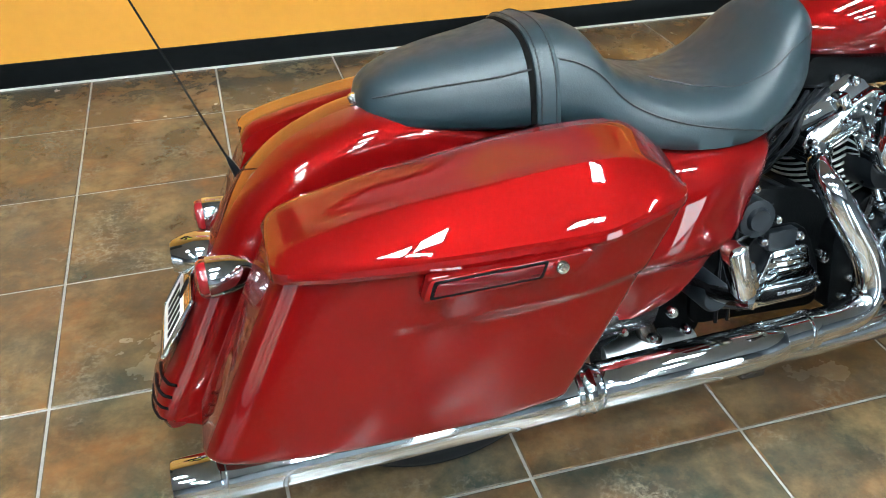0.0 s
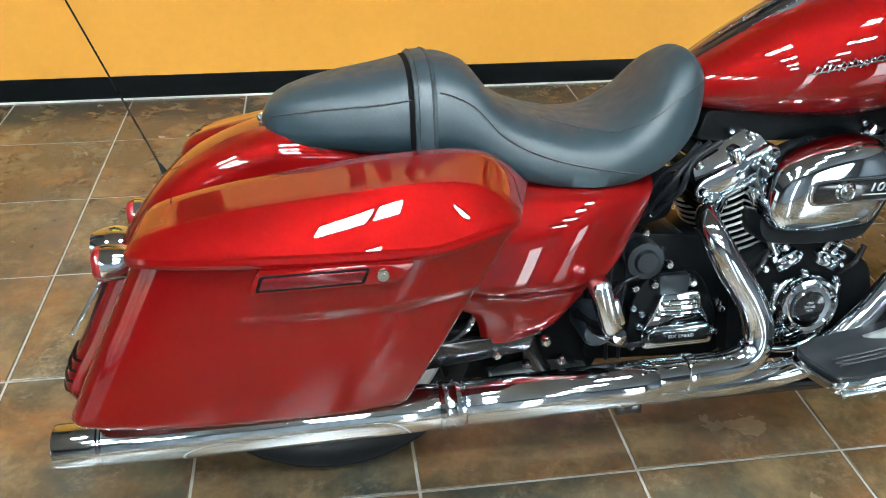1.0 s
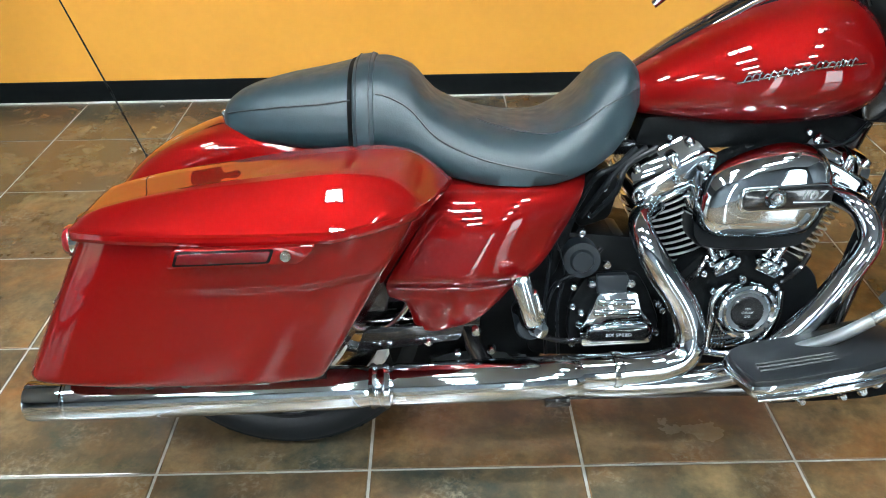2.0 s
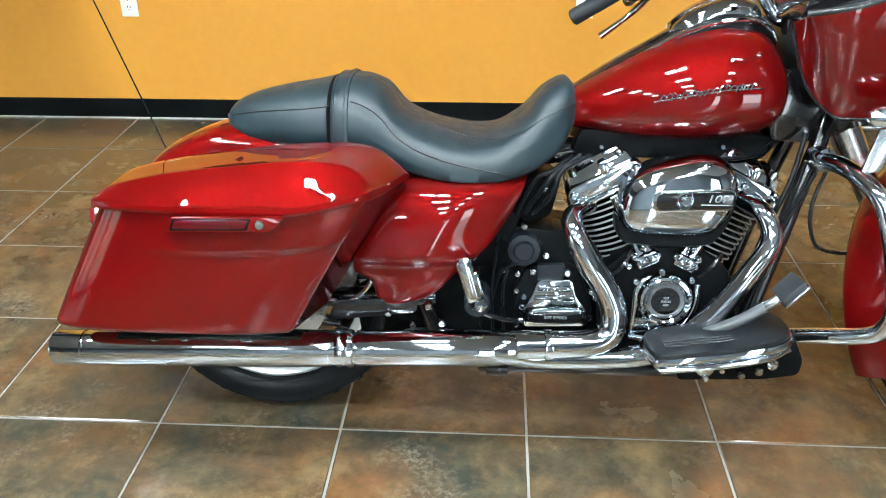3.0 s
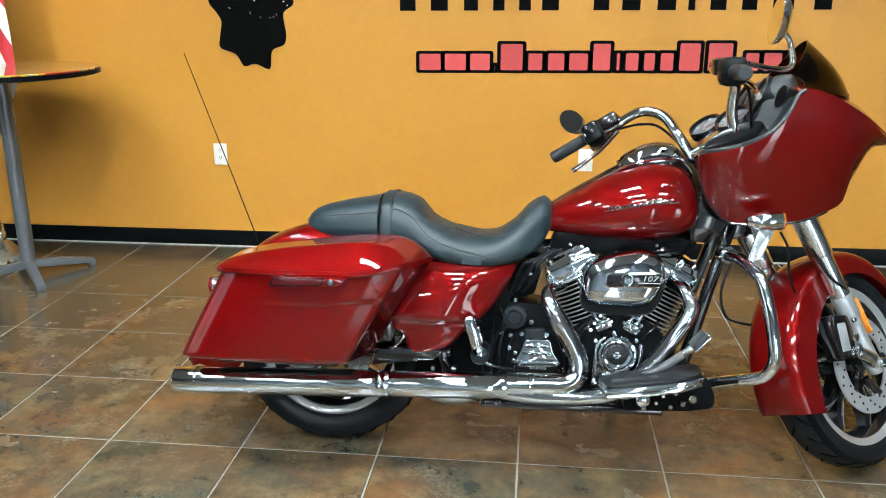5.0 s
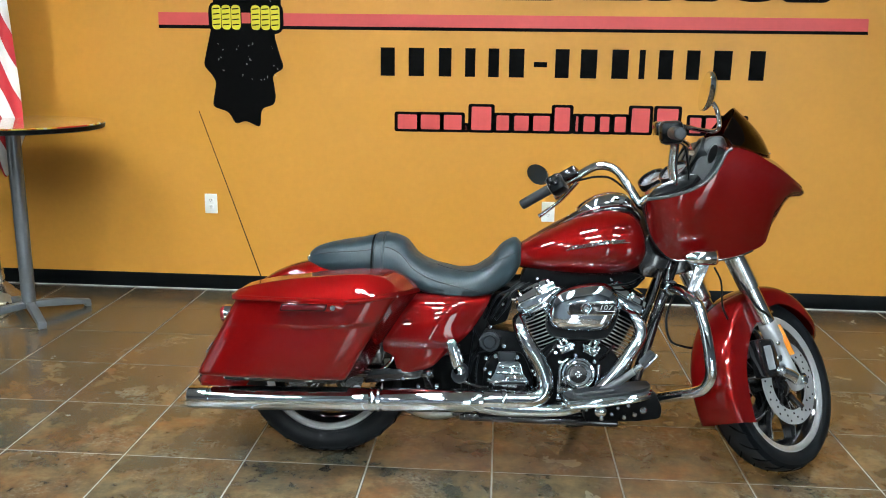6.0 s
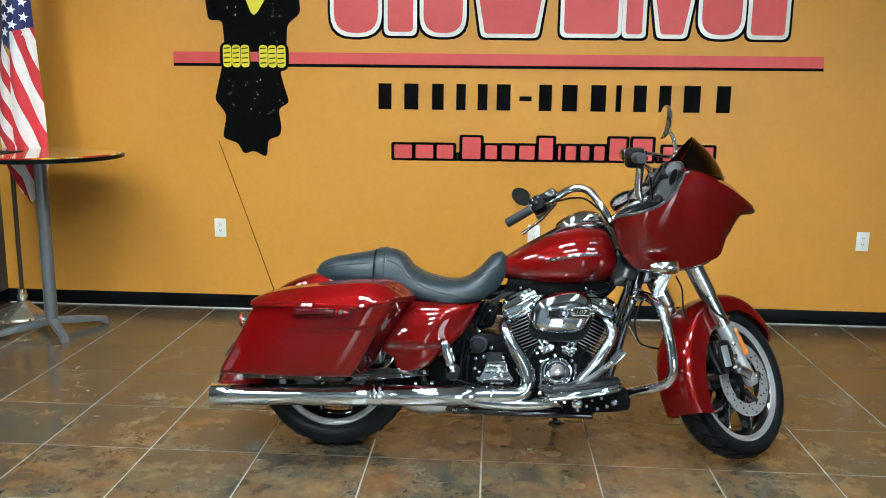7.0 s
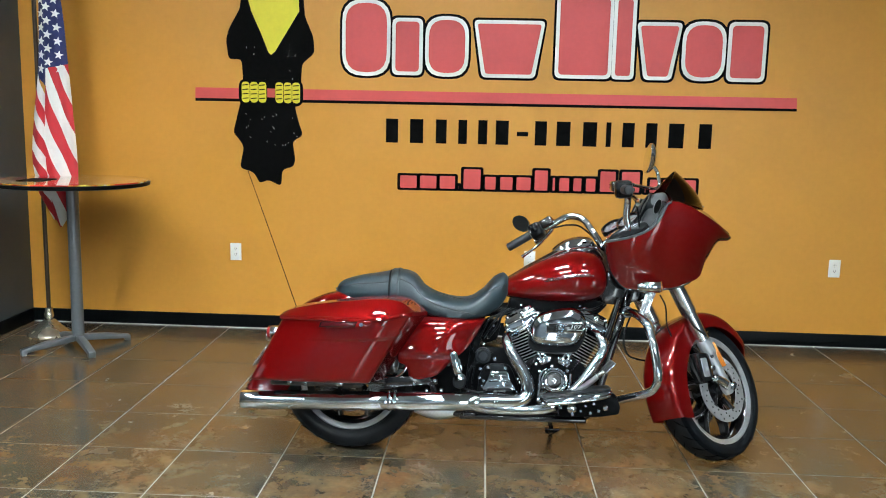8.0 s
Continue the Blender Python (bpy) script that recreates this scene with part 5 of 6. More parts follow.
# -- cylinders --
def cylinder(base, tilt, name):
    d = Vector((math.sin(radians(tilt)), 0, math.cos(radians(tilt))))
    c = bike(name, lathe([(0.082, 0.03), (0.082, 0.235), (0.06, 0.25)], base, d, 32), WRINKLE, "black finned cylinder with bright fin edges")
    for k in range(13):
        h = 0.062 + 0.0137 * k
        r = 0.101 if k > 1 else 0.094
        fin = bike("fin", lathe([(0.07, h - 0.0025), (r, h - 0.0018), (r + 0.0005, h), (r, h + 0.0018), (0.07, h + 0.0025)], base, d, 40), BLACK, "", c)
        bike("fin_edge", lathe([(r - 0.002, h - 0.0022), (r + 0.0014, h - 0.0016), (r + 0.0014, h + 0.0016), (r - 0.002, h + 0.0022)], base, d, 40, closed=True), LIP_METAL, "", c)
    # rocker box
    m = Matrix.Translation(Vector(base) + d * 0.272) @ Matrix.Rotation(radians(tilt), 4, "Y")
    rock = bike("rocker_box", moved(prism(rounded([(-0.090, -0.032), (0.090, -0.032), (0.090, -0.004), (0.074, 0.010), (-0.074, 0.010), (-0.090, -0.004)], 0.008, 2), -0.116, 0.116, 0.008, 3), m), CHROME, "chrome rocker box")
    bike("rocker_base", moved(box(0, 0, -0.038, 0.192, 0.242, 0.012, 0.004), m), CHROME, "", rock)
    bike("rocker_top", moved(loft([[(sx * wx, sy * wy, z) for sx, sy in ((-1, -1), (0, -1.05), (1, -1), (1.04, 0), (1, 1), (0, 1.05), (-1, 1), (-1.04, 0))] for wx, wy, z in ((0.074, 0.098, 0.008), (0.070, 0.094, 0.026), (0.052, 0.078, 0.046), (0.030, 0.055, 0.052))]), m), CHROME, "", rock, 30)
    bike("rocker_rib", moved(box(0.012, -0.088, 0.020, 0.022, 0.06, 0.034, 0.006), m), CHROME, "", rock)
    for px, pz in ((-0.074, -0.008), (0.074, -0.008), (0.0, -0.012)):
        q = m @ Vector((px, -0.119, pz))
        bolt(tuple(q), 0.0085, rock)
    for px in (-0.055, 0.055):
        q = m @ Vector((px, -0.09, 0.033))
        bolt(tuple(q), 0.010, rock, tuple(d))
    return c


cylinder((0.893, 0, 0.375), -27, "rear_cylinder")
cylinder((0.958, 0, 0.375), 27, "front_cylinder")
bike("intake", lathe([(0.05, -0.12), (0.05, 0.0), (0.035, 0.02)], (0.925, -0.02, 0.58), (0, 1, 0), 20), BLACK)
bike("spark_plug_lead", tube([(0.80, -0.10, 0.64), (0.85, -0.14, 0.60), (0.84, -0.12, 0.54)], 0.005, 8), PLASTIC)

# -- air cleaner --
def closed_curve(points, per):
    p = [np.array(q, float) for q in points]
    out = []
    n = len(p)
    for i in range(n):
        a, b, c, d = p[i - 1], p[i], p[(i + 1) % n], p[(i + 2) % n]
        for k in range(per):
            t = k / per
            out.append(0.5 * (2 * b + (c - a) * t + (2 * a - 5 * b + 4 * c - d) * t * t + (3 * b - a - 3 * c + d) * t**3))
    return out


_ac = closed_curve([(0.798, 0.555), (0.804, 0.597), (0.825, 0.633), (0.867, 0.657), (0.922, 0.672), (0.985, 0.680), (1.028, 0.665), (1.052, 0.622), (1.046, 0.572), (1.026, 0.530), (0.998, 0.508), (0.913, 0.503), (0.832, 0.509), (0.806, 0.525)], 5)


def ac_ring(s, y, dz=0.0):
    return [(0.925 + (p[0] - 0.925) * s, y, 0.588 + (p[1] - 0.588) * s + dz) for p in _ac]


air = bike("air_cleaner", loft([ac_ring(0.98, -0.09), ac_ring(1.0, -0.10), ac_ring(1.0, -0.15), ac_ring(0.985, -0.165), ac_ring(0.95, -0.178), ac_ring(0.88, -0.190), ac_ring(0.78, -0.1965), ac_ring(0.6, -0.2005), ac_ring(0.3, -0.202)]), CHROME, "chrome oval air cleaner cover with black badge", sharp=60)
bike("back_plate", loft([ac_ring(0.96, -0.085, -0.034), ac_ring(0.99, -0.09, -0.034), ac_ring(1.0, -0.150, -0.030), ac_ring(0.97, -0.165, -0.026)]), PLASTIC, "black air cleaner back plate", air)
_slot = rounded([(0.866, 0.564), (1.034, 0.571), (1.038, 0.619), (0.866, 0.612)], 0.02, 5)
bike("badge_rim", prism(_slot, -0.2055, -0.185, 0.003), CHROME, "", air)
_slot2 = rounded([(0.873, 0.569), (1.034, 0.576), (1.037, 0.614), (0.873, 0.607)], 0.016, 5)
bike("badge", prism(_slot2, -0.2075, -0.19, 0.001), BLACK, "black badge with number and chrome bolt", air)
bolt((0.933, -0.2075, 0.592), 0.0125, air)
bike("bolt_ring", lathe([(0.014, 0.0), (0.017, 0.004), (0.020, 0.0)], (0.933, -0.2075, 0.592), (0, -1, 0), 24, closed=True), CHROME, "", air)
writing("107", 0.023, (0.998, -0.2085, 0.597), SILVER_INK, air, shear=0.22, stretch=1.35)
bike("badge_line", box(0.998, -0.2082, 0.5845, 0.066, 0.001, 0.0022), SILVER_INK, "", air)
bike("sticker", moved(box(0, 0, 0, 0.034, 0.001, 0.010), Matrix.Translation((0.862, -0.1835, 0.634)) @ Matrix.Rotation(radians(-22), 4, "Y") @ Matrix.Rotation(radians(-40), 4, "X")), AMBER, "small orange warning sticker", air)

# -- cam cover --
cam_case = bike("cam_cover", prism(rounded([(0.842, 0.268), (0.930, 0.275), (0.962, 0.31), (0.974, 0.36), (0.955, 0.402), (0.905, 0.415), (0.866, 0.405), (0.846, 0.38)], 0.018, 4), -0.165, -0.12, 0.010, 3), CHROME, "chrome cam cover", sharp=50)
bike("timer_ring", lathe([(0.060, -0.02), (0.061, 0.0), (0.056, 0.012), (0.050, 0.013), (0.045, 0.008), (0.041, 0.010), (0.034, 0.008), (0.0, 0.008)], (0.915, -0.172, 0.356), (0, -1, 0), 44), CHROME, "", cam_case)
bike("timer_badge", lathe([(0.0, 0.0105), (0.030, 0.0105), (0.032, 0.008)], (0.915, -0.172, 0.356), (0, -1, 0), 36), BLACK, "", cam_case)
bike("timer_mark", join(box(0.915, -0.1830, 0.356, 0.022, 0.001, 0.005), box(0.915, -0.1830, 0.364, 0.012, 0.001, 0.005), box(0.915, -0.1830, 0.348, 0.012, 0.001, 0.005)), DULL_CHROME, "", cam_case)
for k in range(5):
    bike("cover_flute", tube([(0.852 + 0.007 * k, -0.164, 0.275), (0.856 + 0.006 * k, -0.170, 0.31), (0.866 + 0.004 * k, -0.168, 0.385)], 0.0042, 7), CHROME, "", cam_case)
for p in ((0.848, 0.272), (0.955, 0.29), (0.972, 0.40), (0.905, 0.42), (0.85, 0.395)):
    bolt((p[0], -0.160, p[1]), 0.008, cam_case)
for p, t in (((0.873, 0.442), -26), ((0.958, 0.436), 26)):
    m = Matrix.Translation((p[0], -0.125, p[1])) @ Matrix.Rotation(radians(t), 4, "Y")
    lift = bike("lifter_cover", moved(box(0, 0, 0, 0.052, 0.065, 0.030, 0.006), m), CHROME, "chrome lifter block")
    for px in (-0.02, 0.0, 0.02):
        bolt(tuple(m @ Vector((px, -0.034, 0.004))), 0.006, lift)
    for px in (-0.011, 0.011):
        bike("pushrod_tube", moved(lathe([(0.011, 0.0), (0.013, 0.012), (0.009, 0.02), (0.009, 0.16)], (px, -0.01, 0.0), (0, 0, 1), 14), m), CHROME, "", lift)
bike("oil_filter", lathe([(0.0, 0.075), (0.032, 0.072), (0.038, 0.06), (0.038, 0.0)], (1.07, 0, 0.27), (1, 0, -0.1), 24), BLACK, "black oil filter")

# -- exhaust pipes --
rear_pipe = bike("rear_exhaust_pipe", tube([(0.745, -0.10, 0.555), (0.704, -0.150, 0.540), (0.708, -0.186, 0.508), (0.738, -0.200, 0.452), (0.776, -0.204, 0.395), (0.799, -0.208, 0.335), (0.790, -0.214, 0.288), (0.745, -0.222, 0.268), (0.66, -0.232, 0.266), (0.55, -0.242, 0.2655), (0.40, -0.25, 0.260), (0.22, -0.252, 0.2535)], [0.020, 0.022, 0.025, 0.028, 0.029, 0.030, 0.031, 0.031, 0.032, 0.035, 0.036, 0.035], 18, 6), CHROME, "curved chrome exhaust pipe with heat shield", sharp=60)
front_pipe = bike("front_exhaust_pipe", tube([(1.075, -0.115, 0.575), (1.112, -0.165, 0.555), (1.124, -0.192, 0.50), (1.082, -0.200, 0.430), (1.030, -0.202, 0.355), (0.965, -0.204, 0.285), (0.90, -0.208, 0.245), (0.80, -0.214, 0.230), (0.66, -0.228, 0.232), (0.58, -0.238, 0.245), (0.50, -0.245, 0.256)], [0.020, 0.022, 0.023, 0.024, 0.025, 0.025, 0.025, 0.024, 0.025, 0.028, 0.03], 18, 6), CHROME, "curved chrome exhaust pipe with heat shield", sharp=60)
sleeve = lathe([(0.034, 0.0), (0.0395, 0.002), (0.0405, 0.010), (0.0395, 0.030), (0.0408, 0.036), (0.0408, 0.305), (0.0385, 0.325), (0.0345, 0.350), (0.032, 0.356)], (0.232, -0.2525, 0.2540), (1, 0.012, 0.026), 36)
bike("heat_shield", sleeve, CHROME, "wide chrome heat shield sleeve", rear_pipe, 25)
bike("pipe_clamp", lathe([(0.031, -0.010), (0.0350, -0.008), (0.0358, 0.0), (0.0350, 0.008), (0.031, 0.010)], (0.655, -0.2335, 0.2665), (1, 0.1, 0), 26), CHROME, "", rear_pipe)
bike("catalyst", tube([(0.30, -0.12, 0.215), (0.40, -0.11, 0.20), (0.50, -0.11, 0.205)], [0.03, 0.045, 0.03], 14), DULL_CHROME, "dull metal exhaust collector")
bike("lower_rail", box(0.78, -0.175, 0.186, 0.56, 0.03, 0.024, 0.008), BLACK, "black lower frame rail")
bike("rail_bracket", box(0.545, -0.225, 0.203, 0.05, 0.04, 0.020, 0.004), BLACK)

# -- footboard, pedal, pegs, guard --
_fb = closed_curve([(0.862, -0.235), (0.862, -0.345), (0.885, -0.372), (1.0, -0.378), (1.10, -0.368), (1.142, -0.335), (1.150, -0.28), (1.135, -0.225), (1.0, -0.222)], 5)


def board_ring(s, z0, lift=0.16):
    return [(1.0 + (p[0] - 1.0) * s, -0.30 + (p[1] + 0.30) * s, z0 + lift * (p[0] - 0.86)) for p in _fb]


fb = bike("footboard", loft([board_ring(0.97, 0.274), board_ring(1.0, 0.279), board_ring(1.01, 0.290), board_ring(0.99, 0.297)]), CHROME, "chrome edged footboard with black rubber pad", sharp=50)
bike("pad", loft([board_ring(0.96, 0.297), board_ring(0.965, 0.303), board_ring(0.945, 0.3065), board_ring(0.6, 0.307)]), RUBBER, "ribbed black rubber pad", fb)
for k in range(3):
    y = -0.335 + 0.012 * k
    bike("pad_line", tube([(0.89, y, 0.3085 + 0.16 * 0.03), (1.12, y - 0.004, 0.3085 + 0.16 * 0.26)], 0.0016, 6), GRIP, "", fb)
for p in ((0.982, 0.255, 0.02), (0.985, 0.232, 0.009), (1.06, 0.24, 0.009), (1.095, 0.25, 0.010)):
    bike("bolt", lathe([(0.0, 0.012), (p[2] * 0.6, 0.012), (p[2], 0.006), (p[2], -0.006)], (p[0], -0.30, p[1]), (0, -1, 0), 14), CHROME, "", fb)
bike("footboard_bracket", prism(rounded([(0.93, 0.215), (1.11, 0.222), (1.185, 0.235), (1.19, 0.27), (1.165, 0.325), (1.10, 0.315), (0.93, 0.275)], 0.012, 3), -0.285, -0.15, 0.006), WRINKLE, "black footboard bracket", fb)
pedal = bike("brake_pedal", tube([(0.985, -0.255, 0.315), (1.04, -0.29, 0.355), (1.095, -0.315, 0.405), (1.125, -0.32, 0.432)], [0.010, 0.012, 0.011, 0.010], 10), DULL_CHROME, "metal brake pedal with rubber pad")
bike("pedal_pad", moved(box(0, 0, 0, 0.058, 0.075, 0.018, 0.006), Matrix.Translation((1.128, -0.32, 0.443)) @ Matrix.Rotation(radians(-48), 4, "Y")), GRIP, "", pedal)
bike("pedal_rim", moved(box(0, 0, -0.008, 0.062, 0.079, 0.008, 0.003), Matrix.Translation((1.128, -0.32, 0.443)) @ Matrix.Rotation(radians(-48), 4, "Y")), CHROME, "", pedal)
peg = bike("passenger_peg", moved(box(0, 0, 0, 0.036, 0.045, 0.105, 0.012, 3), Matrix.Translation((0.480, -0.262, 0.428)) @ Matrix.Rotation(radians(-17), 4, "Y")), CHROME, "folded chrome passenger footpeg")
bike("peg_rubber", moved(box(0, 0, 0, 0.040, 0.030, 0.055, 0.006), Matrix.Translation((0.487, -0.266, 0.418)) @ Matrix.Rotation(radians(-17), 4, "Y")), CHROME, "", peg)
bike("peg_joint", lathe([(0.0, 0.015), (0.014, 0.012), (0.016, -0.012), (0.0, -0.015)], (0.503, -0.262, 0.368), (0.3, -0.9, 0.2), 14), CHROME, "", peg)
bike("peg_mount", tube([(0.503, -0.255, 0.366), (0.49, -0.20, 0.352), (0.48, -0.12, 0.345)], 0.014, 10), BLACK, "", peg)
guard = bike("engine_guard", tube([(1.225, -0.10, 0.668), (1.258, -0.20, 0.664), (1.292, -0.278, 0.628), (1.309, -0.305, 0.575), (1.322, -0.322, 0.51), (1.332, -0.332, 0.44), (1.335, -0.330, 0.392), (1.322, -0.312, 0.350), (1.290, -0.28, 0.326), (1.225, -0.215, 0.297), (1.12, -0.13, 0.255)], 0.0185, 14, 7), CHROME, "bent chrome engine guard")
bike("guard_clamp", lathe([(0.0, 0.02), (0.026, 0.018), (0.028, 0.0), (0.026, -0.02)], (1.232, -0.115, 0.668), (0.3, -0.9, 0), 16), CHROME, "", guard)
# side stand, foot on the floor
_foot = (0.95, 0.30, 0.30 * math.tan(radians(LEAN_DEG)) + 0.012)
stand = bike("side_stand", tube([(0.90, 0.13, 0.20), (0.93, 0.22, 0.12), _foot], [0.012, 0.011, 0.011], 10), BLACK, "black side stand")
bike("stand_foot", moved(box(0, 0, 0, 0.07, 0.04, 0.012, 0.004), Matrix.Translation((0.955, 0.30, 0.30 * math.tan(radians(LEAN_DEG)) + 0.0075)) @ Matrix.Rotation(radians(LEAN_DEG), 4, "X")), BLACK, "", stand)

# dark fillers added for the shaded gaps behind the chrome, with hoses and a bracket
bike("rear_gap_filler", prism(rounded([(0.22, 0.205), (0.52, 0.20), (0.56, 0.30), (0.54, 0.42), (0.30, 0.40), (0.20, 0.33)], 0.02, 3), -0.085, 0.10, 0.01), WRINKLE, "black filler for the shaded gap above the exhaust")
bike("tank_gap_filler", prism(rounded([(0.70, 0.665), (0.80, 0.655), (1.12, 0.655), (1.16, 0.70), (1.10, 0.715), (0.72, 0.72)], 0.01, 2), -0.075, 0.075, 0.008), WRINKLE, "black filler for the shade under the tank")
for k, (a, b, c) in enumerate(((0.02, 0.60, 0.54), (0.04, 0.585, 0.50), (0.0, 0.615, 0.58))):
    bike("hose", tube([(0.58 + a, -0.10, 0.53), (0.62 + a, -0.125, b), (0.66 + a * 0.5, -0.12, 0.635), (0.70 + a, -0.10, 0.665)], 0.006, 8), PLASTIC)
bike("head_bracket", prism(rounded([(0.60, 0.50), (0.66, 0.52), (0.68, 0.60), (0.62, 0.62), (0.57, 0.56)], 0.012, 2), -0.085, 0.085, 0.006), WRINKLE)
for p in ((0.62, 0.53), (0.645, 0.585)):
    bolt((p[0], -0.088, p[1]), 0.008)

# small bright fittings of the engine
for p in ((0.845, 0.448), (0.895, 0.455), (0.935, 0.452), (0.985, 0.445), (0.862, 0.472), (0.972, 0.470)):
    bolt((p[0], -0.150, p[1]), 0.0075)
for p in ((0.800, 0.262), (0.812, 0.300), (0.820, 0.355), (0.835, 0.425)):
    bolt((p[0], -0.142, p[1]), 0.008, case)
for k in range(6):
    a = 2 * math.pi * k / 6 + 0.3
    bolt((0.915 + 0.052 * math.cos(a), -0.178, 0.356 + 0.052 * math.sin(a)), 0.0045, cam_case)
bike("cam_skirt", tube([(0.842, -0.155, 0.262), (0.90, -0.160, 0.258), (0.955, -0.155, 0.282), (0.985, -0.148, 0.33), (0.990, -0.142, 0.385)], 0.0085, 10), CHROME, "", cam_case)
for x0, x1, z0, z1 in ((0.800, 0.842, 0.40, 0.455), (0.992, 1.040, 0.40, 0.455)):
    bike("oil_pipe", tube([(x0, -0.135, z0), ((x0 + x1) / 2, -0.148, (z0 + z1) / 2), (x1, -0.135, z1)], 0.006, 8), BLACK)
# tabs and hardware under the tank
for k, x in enumerate((0.765, 1.03)):
    bolt((x, -0.083, 0.682 + 0.004 * (k % 2)), 0.0065)
bike("throttle_cable", tube([(1.14, -0.09, 0.70), (1.08, -0.13, 0.675), (0.98, -0.14, 0.668), (0.90, -0.12, 0.665)], 0.005, 8), PLASTIC)
bike("clutch_cable", tube([(1.20, -0.10, 0.72), (1.165, -0.14, 0.62), (1.12, -0.145, 0.50), (1.09, -0.14, 0.38), (1.03, -0.13, 0.30)], 0.006, 8), PLASTIC)
bike("brake_line", tube([(1.225, -0.12, 0.64), (1.17, -0.13, 0.52), (1.135, -0.135, 0.40), (1.10, -0.16, 0.30)], 0.0045, 8), PLASTIC)
# footboard hardware
for x, z, r in ((0.90, 0.262, 0.010), (0.935, 0.258, 0.008), (1.02, 0.246, 0.008), (1.125, 0.262, 0.012), (1.04, 0.268, 0.008), (1.075, 0.278, 0.009)):
    bike("bolt", lathe([(0.0, 0.010), (r * 0.6, 0.010), (r, 0.005), (r, -0.006)], (x, -0.292, z), (0, -1, 0), 14), CHROME, "", fb)
bike("heel_rail", tube([(0.875, -0.372, 0.276), (0.98, -0.384, 0.294), (1.08, -0.376, 0.310), (1.135, -0.345, 0.320)], 0.006, 10), CHROME, "", fb)
# hardware around the gearbox
for x, z in ((0.588, 0.392),):
    bolt((x, -0.118, z), 0.0085, gearbox)
bike("shift_rod", tube([(0.50, -0.17, 0.315), (0.56, -0.165, 0.296), (0.60, -0.15, 0.288)], 0.006, 8), BLACK)
for x, z, r in ((0.39, 0.345, 0.010), (0.355, 0.30, 0.008), (0.42, 0.305, 0.009), (0.30, 0.325, 0.008)):
    bike("bolt", lathe([(0.0, 0.010), (r * 0.6, 0.010), (r, 0.005), (r, -0.006)], (x, -0.215, z), (0, -1, 0), 12), CHROME)

# -- rear lights, plate, antenna --
light_bar = bike("light_bar", tube([(-0.305, -0.165, 0.520), (-0.325, -0.10, 0.515), (-0.345, 0.0, 0.512), (-0.325, 0.10, 0.515), (-0.305, 0.165, 0.520)], 0.008, 10), CHROME, "chrome rear light bar")
for s in (-1, 1):
    at = (-0.300, s * 0.165, 0.528) if s < 0 else (-0.300, 0.120, 0.520)
    sig = bike("rear_turn_signal", lathe([(0.0, -0.022), (0.012, -0.018), (0.022, -0.002), (0.029, 0.022), (0.0315, 0.048), (0.0315, 0.056), (0.028, 0.058)], at, (-1, 0, -0.03), 28), CHROME, "chrome bullet turn signal")
    bike("lens", lathe([(0.029, 0.056), (0.030, 0.064), (0.027, 0.070), (0.016, 0.074), (0.0, 0.0755)], at, (-1, 0, -0.03), 28), RED_LENS, "dark red lens", sig)
tail = bike("tail_lamp", loft([[(-0.372 - 0.042 * f, 0.045 * math.cos(a) * (1 - 0.35 * f * f), 0.500 + 0.035 * math.sin(a) * (1 - 0.3 * f * f)) for a in (2 * math.pi * k / 24 for k in range(24))] for f in (-0.6, 0.0, 0.4, 0.7, 0.9, 1.0)]), CHROME, "chrome tail lamp housing")
_pm = Matrix.Translation((-0.420, 0, 0.412)) @ Matrix.Rotation(radians(34), 4, "Y")
plate_ob = bike("number_plate", moved(box(0, 0, 0, 0.004, 0.178, 0.102, 0.0015), _pm), WHITE_PLASTIC, "white number plate with dark bars")
bike("plate_frame", moved(join(*(box(-0.001, y, z, 0.008, sy, sz, 0.001) for y, z, sy, sz in ((0, 0.053, 0.19, 0.008), (0, -0.053, 0.19, 0.008), (0.093, 0, 0.008, 0.1), (-0.093, 0, 0.008, 0.1)))), _pm), CHROME, "", plate_ob)
bike("plate_stripe", moved(box(-0.0026, 0, 0.036, 0.001, 0.16, 0.018), _pm), AMBER, "", plate_ob)
for k in range(5):
    bike("plate_bar", moved(box(-0.0026, -0.056 + 0.028 * k, -0.012, 0.001, 0.016, 0.045), _pm), SIGN_BLACK, "", plate_ob)
bike("plate_bracket", tube([(-0.345, 0, 0.47), (-0.385, 0, 0.45), (-0.405, 0, 0.42)], 0.014, 8), BLACK, "", plate_ob)
antenna = bike("antenna", tube([(-0.300, 0.118, 0.615), (-0.43, 0.112, 0.945), (-0.565, 0.105, 1.283)], [0.0021, 0.0018, 0.0015], 7), PLASTIC, "thin black whip antenna")
bike("antenna_base", lathe([(0.009, 0.0), (0.009, 0.02), (0.006, 0.05), (0.003, 0.065)], (-0.277, 0.119, 0.56), (-0.37, -0.02, 0.93), 12), PLASTIC, "", antenna)

# ---- on the orange wall: plain shapes in the sign's colours ----
def on_wall(geo_poly, off, mat, name, parent, thick=0.002):
    return part(name, prism(geo_poly, WALL_Y - off - thick, WALL_Y - off, 0), mat, parent)


def block(x0, x1, z0, z1, grow=0.0, r=0.02, slant=0.0):
    return rounded([(x0 - grow, z0 - grow), (x1 + grow, z0 - grow), (x1 + grow + slant, z1 + grow), (x0 - grow + slant, z1 + grow)], r + grow * 0.6, 3)


sign = holder("wall_sign", Matrix.Identity(4), "large red, white and black sign shapes on the orange wall", "wall sign")
